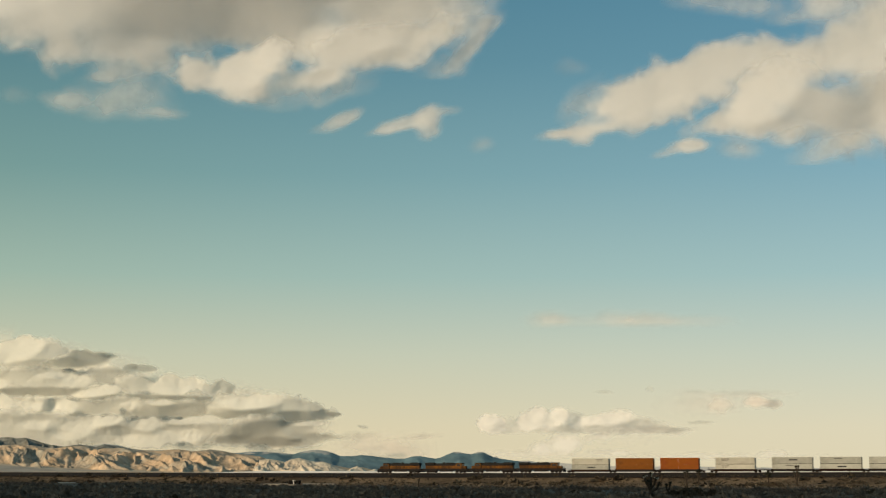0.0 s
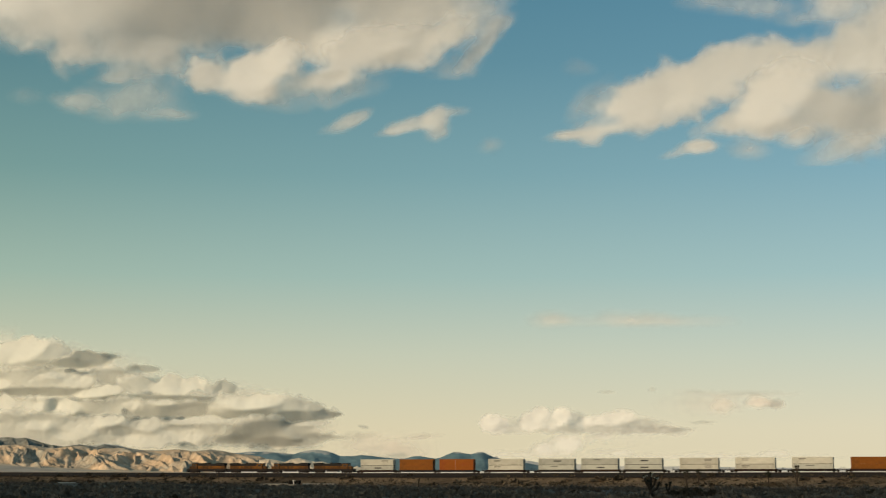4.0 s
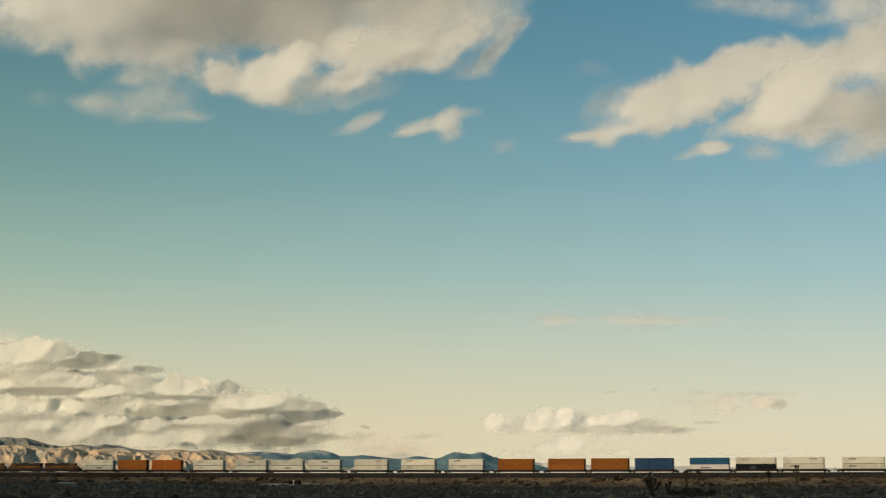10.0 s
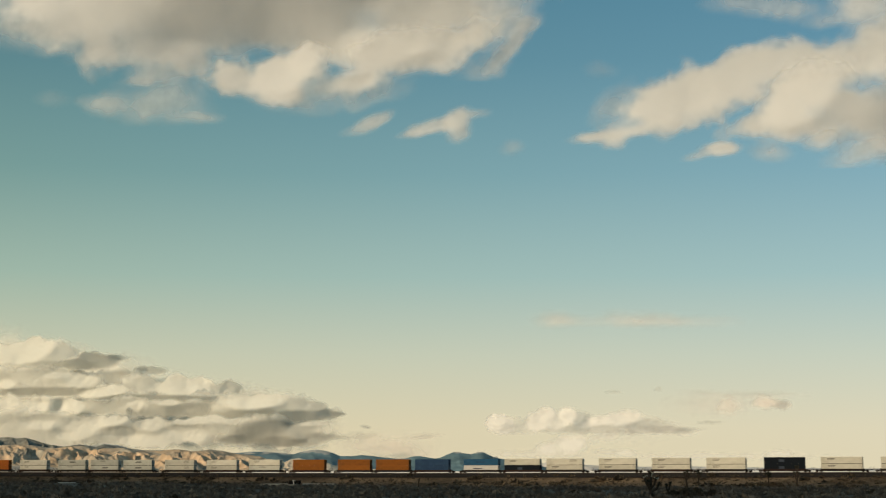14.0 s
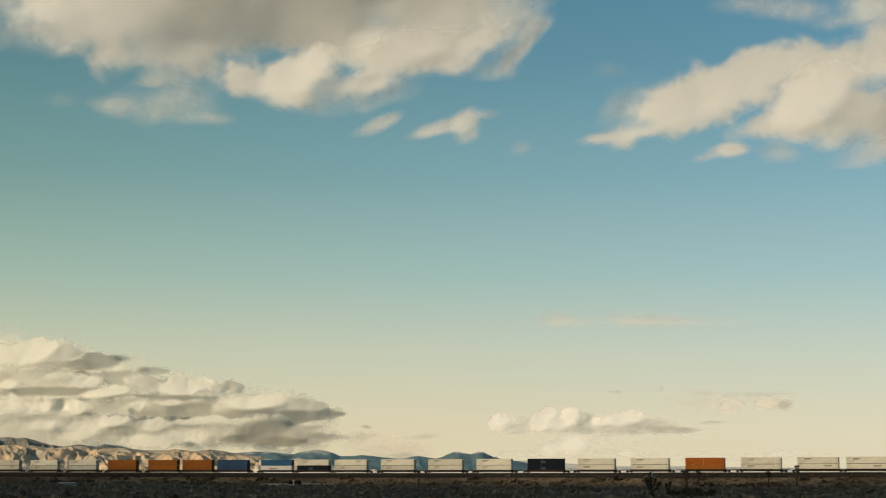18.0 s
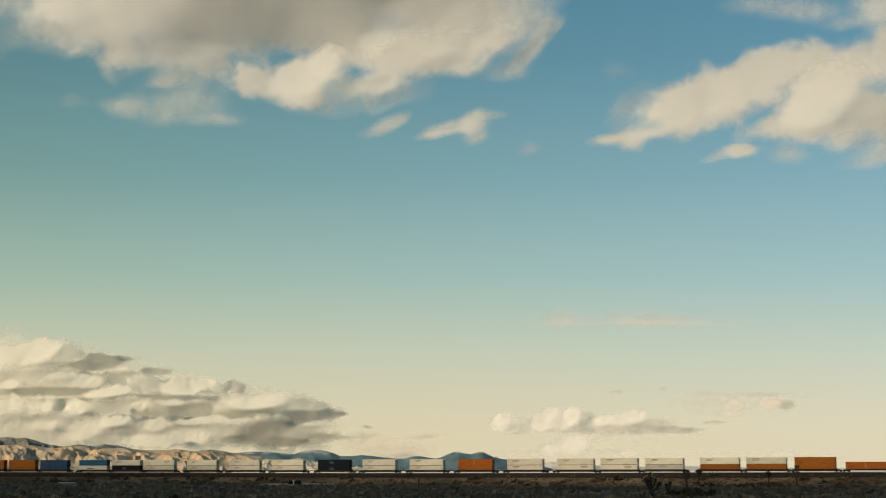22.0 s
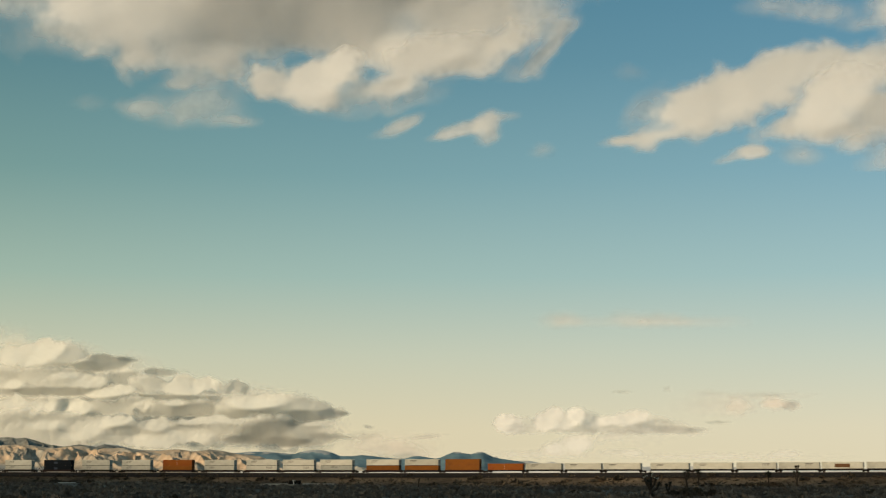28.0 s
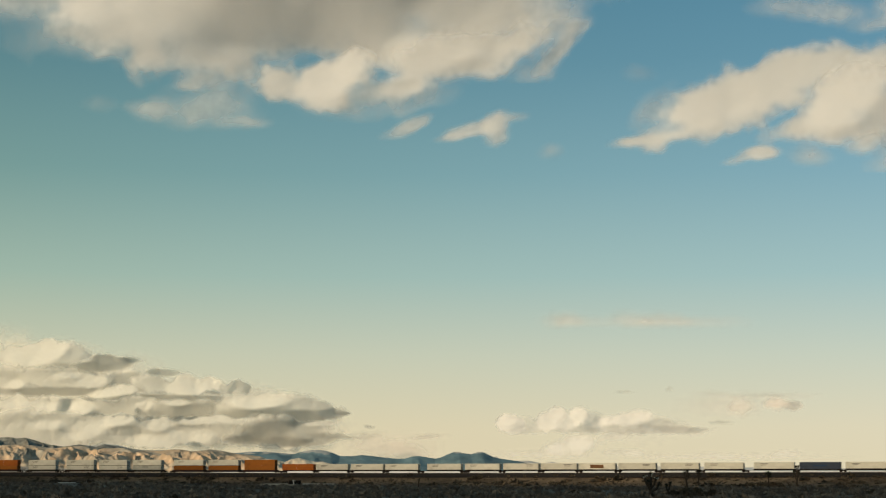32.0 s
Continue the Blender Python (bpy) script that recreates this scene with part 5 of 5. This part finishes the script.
def shrubs():
    rng = np.random.default_rng(9)
    kinds = []
    for k in range(6):
        me = tufts([(0, 0, 0, 1.7), (0.8, 0.1, 0, 1.2), (-0.7, 0.2, 0, 1.3)], "shrub", 40 + k, 36, 0.62)
        me.materials.append(M["shrub"])
        kinds.append(me)
    done = 0
    while done < 290:
        s = rng.uniform(-215, 300)
        a = 4.0 + 27 * rng.random() ** 1.3
        crowd = float(fbm(np.array([s * 0.035]), np.array([a * 0.22]), 3, 91)[0])
        if crowd + 0.55 * (rng.random() - 0.5) + (0.22 if s < -110 else 0.0) < -0.02:
            continue
        p = on_track(s, a, float(np.interp(a, *SLOPE)))
        if a > 15:
            p.z = max(p.z, float(ground_height(np.array([p.x]), np.array([p.y]))[0]))
        ob = new("shrub", kinds[done % 6])
        k = min(1.7, rng.lognormal(-0.15, 0.42))
        ob.location, ob.scale = (p.x, p.y, p.z - 0.15), (k * rng.uniform(0.9, 1.7), k, k)
        ob.rotation_euler[2] = rng.uniform(0, 0.6)
        tagged(ob, "low dark dry shrub on the sand embankment", "shrub", "shrubs on the embankment")
        done += 1


def limb(bm, a, b, r0, r1, seg=7):
    """A tapered limb from a to b."""
    a, b = Vector(a), Vector(b)
    d = b - a
    m = Matrix.Translation((a + b) / 2) @ d.to_track_quat("Z", "Y").to_matrix().to_4x4()
    bmesh.ops.create_cone(bm, cap_ends=True, segments=seg, radius1=r0, radius2=r1, depth=d.length, matrix=m)


def leaf_head(bm, at, size, rng, n=70):
    """A ball of stiff bayonet leaves at a limb's end."""
    for _ in range(n):
        d = Vector(rng.normal(size=3)).normalized()
        if d.z < -0.6:
            continue
        side = d.cross(Vector(rng.normal(size=3))).normalized() * size * 0.07
        base = Vector(at) + d * size * 0.15
        bm.faces.new([bm.verts.new(v) for v in (base - side, base + side, Vector(at) + d * size * rng.uniform(0.7, 1.0))])


def joshua_tree(x, y, height, limbs, seed, label, thick=0.26, pods=False, head=0.8):
    """A Joshua tree: shaggy trunk, forked limbs, a spiky leaf head on each. limbs: start height, reach sideways, reach in depth, end height, as shares of the height."""
    rng = np.random.default_rng(seed)
    z = float(ground_height(np.array([x]), np.array([y]))[0])
    tree = tagged(new("joshua_tree"), label, "tree", "joshua trees")
    tree.location = (x, y, z - 0.15)
    bm = bmesh.new()
    p, k = Vector((0, 0, 0)), 5
    tops = max(l[0] for l in limbs)
    line = [p]
    for i in range(k):
        q = Vector((rng.normal() * 0.05 * height / 5, rng.normal() * 0.05, height * tops * (i + 1) / k))
        limb(bm, p, q, thick * (1.15 - 0.1 * i), thick * (1.05 - 0.1 * i))
        p = q
        line.append(q)
    part("trunk", bm, M["bark"], tree)
    crown = bmesh.new()
    for h0, dx, dy, h1 in limbs:
        i = h0 / tops * k
        a = line[int(i)].lerp(line[min(k, int(i) + 1)], i - int(i))
        b = Vector((dx * height, dy * height, h1 * height))
        mid = a.lerp(b, 0.5) + Vector((dx * height * 0.18, 0, -0.04 * height))
        bm = bmesh.new()
        limb(bm, a, mid, thick * 0.75, thick * 0.62)
        limb(bm, mid, b, thick * 0.66, thick * 0.5)
        part("limb", bm, M["bark"], tree)
        leaf_head(crown, b, head, rng, 90)
        leaf_head(crown, mid.lerp(b, 0.6), head * 0.7, rng, 45)
    part("crown", crown, M["spike"], tree)
    if pods:
        bm = bmesh.new()
        for h0, dx, dy, h1 in limbs[:3]:
            for _ in range(5):
                c = Vector((dx * height, dy * height - 0.4, h1 * height)) + Vector(rng.normal(size=3)) * 0.3
                bmesh.ops.create_icosphere(bm, subdivisions=1, radius=0.16, matrix=Matrix.Translation(c) @ pose(0, 0, 0, 20, 30, 0))
        part("seed_pods", bm, M["pod"], tree, "pale dry seed pods")


def big_shrub(x, y, size, seed):
    z = float(ground_height(np.array([x]), np.array([y]))[0])
    me = tufts([(0, 0, 0, size), (size * 0.35, 0.2, 0, size * 0.8), (-size * 0.4, 0, 0, size * 0.75), (0.1, -0.3, size * 0.3, size * 0.6)], "creosote_bush", seed, 420, 1.0, 0.042)
    me.materials.append(M["shrub"])
    ob = tagged(new("creosote_bush", me), "tall dark airy creosote bush on the plain", "bush", "tall bushes")
    ob.location = (x, y, z - 0.1)


def near_sage():
    """Rounded grey sage bushes, one by one, on the near plain."""
    rng = np.random.default_rng(33)
    kinds = []
    for k in range(7):
        me = tufts([(0, 0, 0, 1.0), (0.32, 0.05, 0, 0.8), (-0.3, 0.1, 0, 0.75), (0.05, -0.15, 0.1, 0.7)], "sage_bush", 70 + k, 60, 0.85, 0.07)
        me.materials.append(M["scrub"])
        kinds.append(me)
    for i in range(110):
        y = rng.uniform(316, 372)
        x = (0.10 + 0.19 * rng.random() ** 0.8) * y if i < 60 else rng.uniform(-0.29, 0.1) * y
        z = float(ground_height(np.array([x]), np.array([y]))[0])
        ob = new("sage_bush", kinds[i % 7])
        k = rng.uniform(1.1, 2.3)
        ob.location, ob.scale = (x, y, z - 0.05), (k * rng.uniform(1.0, 1.4), k, k * rng.uniform(0.75, 1.0))
        ob.rotation_euler[2] = rng.uniform(0, 6.28)
        tagged(ob, "rounded grey olive sage bush on the plain", "bush", "sage bushes")


def culvert():
    """A small culvert at the foot of the embankment: a solid dark block for the mouth's shade, wing walls, pale beam on
    a pier.
    """
    s, a = 56.6, 33.0
    p = on_track(s, a)
    z = float(ground_height(np.array([p.x]), np.array([p.y]))[0])
    c = tagged(new("culvert"), "small culvert with dark mouth and white beam", "culvert")
    c.matrix_world = pose(p.x, p.y, z - 0.2, 0, 0, HEADING)
    part("mouth", one_box(-2.5, 2.5, -2.0, -0.3, 0.1, 2.5, bevel=0.08), M["mouth_shade"], c, "near-black block for the shade inside the mouth")
    part("beam", one_box(-0.65, 0.6, 0.0, 0.35, 2.3, 2.52), M["concrete"], c)
    part("pier", one_box(-0.2, 0.15, 0.05, 0.3, 0.0, 2.25), M["concrete"], c)
    for e in (-1, 1):
        part("wing_wall", one_box(min(e * 2.2, e * 3.6), max(e * 2.2, e * 3.6), -1.4, -1.1, 0.0, 1.3), M["timber"], c)


def dry_wash():
    """Pale dry sand round the culvert's mouth, with a ragged rim."""
    u, q = np.meshgrid(np.linspace(-1, 1, 70), np.linspace(-1, 1, 24), indexing="ij")
    s, a = 56 + 19 * u, 29.0 + 7.0 * q
    edge = 1 - np.abs(q) ** 2 - np.abs(u) ** 4 + 0.9 * fbm(s * 0.25, a * 0.3, 4, 95)
    x, y = WAY.x * s + SIDE.x * a, TRACK_MID + WAY.y * s + SIDE.y * a
    z = np.maximum(ground_height(x, y), rail_height(s) + np.interp(a, *SLOPE)) + 0.4 + np.clip(edge, -1.0, 0.25)
    me = mesh_from(np.stack([x, y, z], -1).reshape(-1, 3), grid_faces(70, 24), "dry_wash")
    me.materials.append(M["wash"])
    tagged(new("dry_wash", me), "pale dry sand wash at the culvert", "sand", kind="structure")


def pipe_run(x, y):
    """A long white pipe on low stands."""
    z = float(ground_height(np.array([x]), np.array([y]))[0])
    run = tagged(new("pipe"), "long white pipe on low stands above the scrub", "pipe")
    run.location = (x, y, z)
    part("tube", drum(bmesh.new(), (0, 0, 0.95), 0.13, 3.7, "X", 12), M["concrete"], run)
    for dx in (-3.2, 0, 3.2):
        part("stand", one_box(dx - 0.1, dx + 0.1, -0.1, 0.1, -0.1, 0.84), M["timber"], run)


def slope_grass():
    """Small dry tufts all over the sand slope."""
    rng = np.random.default_rng(15)
    n = 7000
    s, a = rng.uniform(-215, 300, n), 3.9 + 30 * rng.random(n) ** 1.2
    crowd = fbm(s * 0.05, a * 0.25, 4, 92) * 1.5
    keep = crowd + 0.8 * (rng.random(n) - 0.5) > 0.02
    s, a = s[keep], a[keep]
    x, y = WAY.x * s + SIDE.x * a, TRACK_MID + WAY.y * s + SIDE.y * a
    z = np.maximum(rail_height(s) + np.interp(a, *SLOPE), ground_height(x, y)) - 0.05
    me = tufts(np.stack([x, y, z, rng.lognormal(-0.45, 0.4, len(s))], -1), "dry_grass", 16, 14, 0.6, 0.15)
    me.materials.append(M["shrub"])
    tagged(new("dry_grass", me), "small dry brown tufts on the sand slope", "grass", kind="stuff")


scrub()
shrubs()
J = "dark Joshua tree with forked spiky limbs on the plain"
joshua_tree(46.2, 348, 5.6, [(0.45, -0.24, 0, 0.88), (0.5, 0.04, 0.1, 1.0), (0.42, 0.22, -0.05, 0.82), (0.3, 0.36, 0.1, 0.62), (0.36, -0.1, -0.1, 0.72)], 1, "forked dark Joshua tree with pale seed pods", 0.42, True, 0.85)
joshua_tree(50.6, 352, 3.6, [(0.5, -0.1, 0, 0.9), (0.4, 0.16, 0, 1.0)], 2, J, 0.32, head=0.7)
joshua_tree(93.5, 600, 6.4, [(0.5, -0.12, 0, 0.9), (0.6, 0.06, 0, 1.0), (0.45, 0.16, 0, 0.8)], 3, J, 0.38, head=1.1)
joshua_tree(98.5, 602, 6.6, [(0.55, -0.08, 0, 0.95), (0.5, 0.14, 0, 0.85), (0.6, 0.03, 0, 1.0)], 4, J, 0.34, head=1.1)
joshua_tree(125.0, 600, 6.2, [(0.7, -0.1, 0, 0.86), (0.72, 0.1, 0, 0.84), (0.75, 0.0, 0, 0.97), (0.7, 0.05, -0.1, 0.75)], 5, "Joshua tree with one dense round head on a thin trunk", 0.32, head=1.3)
joshua_tree(136.0, 600, 8.4, [(0.62, -0.03, 0, 0.97), (0.66, 0.07, 0, 0.98), (0.35, -0.13, 0, 0.72), (0.45, 0.1, 0, 0.68)], 6, "tall slender Joshua tree with two raised heads", 0.4, head=1.0)
joshua_tree(160.0, 610, 4.4, [(0.5, -0.1, 0, 0.9), (0.55, 0.1, 0, 1.0)], 7, J, 0.22)
joshua_tree(-9.5, 610, 3.4, [(0.5, -0.06, 0, 0.9), (0.55, 0.1, 0, 1.0)], 8, J, 0.24, head=0.6)
for i, (x, y, k) in enumerate([(50.6, 345, 3.4), (53.4, 345, 4.6), (56.4, 347, 4.4), (59.2, 345, 3.6), (-96, 420, 3.0), (-60, 350, 2.4), (118, 430, 2.6), (35, 420, 2.4)]):
    big_shrub(x, y, k, 60 + i)
near_sage()
culvert()
dry_wash()
pipe_run(-154.0, 640.0)
slope_grass()



def train_pose(s):
    p = on_track(s)
    return pose(p.x, p.y, p.z, 0, 0, HEADING)


def gone(t):
    """Metres that the train has gone by t: a steady run, a little faster after 12 s."""
    return 25.0 * t + 0.43 * max(0.0, t - 12.0)


def motions():
    for ob, (x, y, z), (dx, dz) in DRIFTS:
        walk(ob, [(0, pose(x, y, z)), (16, pose(x + dx / 2, y, z + dz / 2)), (32, pose(x + dx, y, z + dz))])
    walk(SHADE_ROWS[0][0], [(t, pose(*p)) for _, t, p in SHADE_ROWS])
    times = (0, 3, 6, 9, 12, 15, 18, 21, 24, 27, 30, 32)
    for ob, q, up in ROLLING:
        walk(ob, [(t, Matrix.Translation((0, 0, up)) @ train_pose(q + gone(t))) for t in times])


motions()
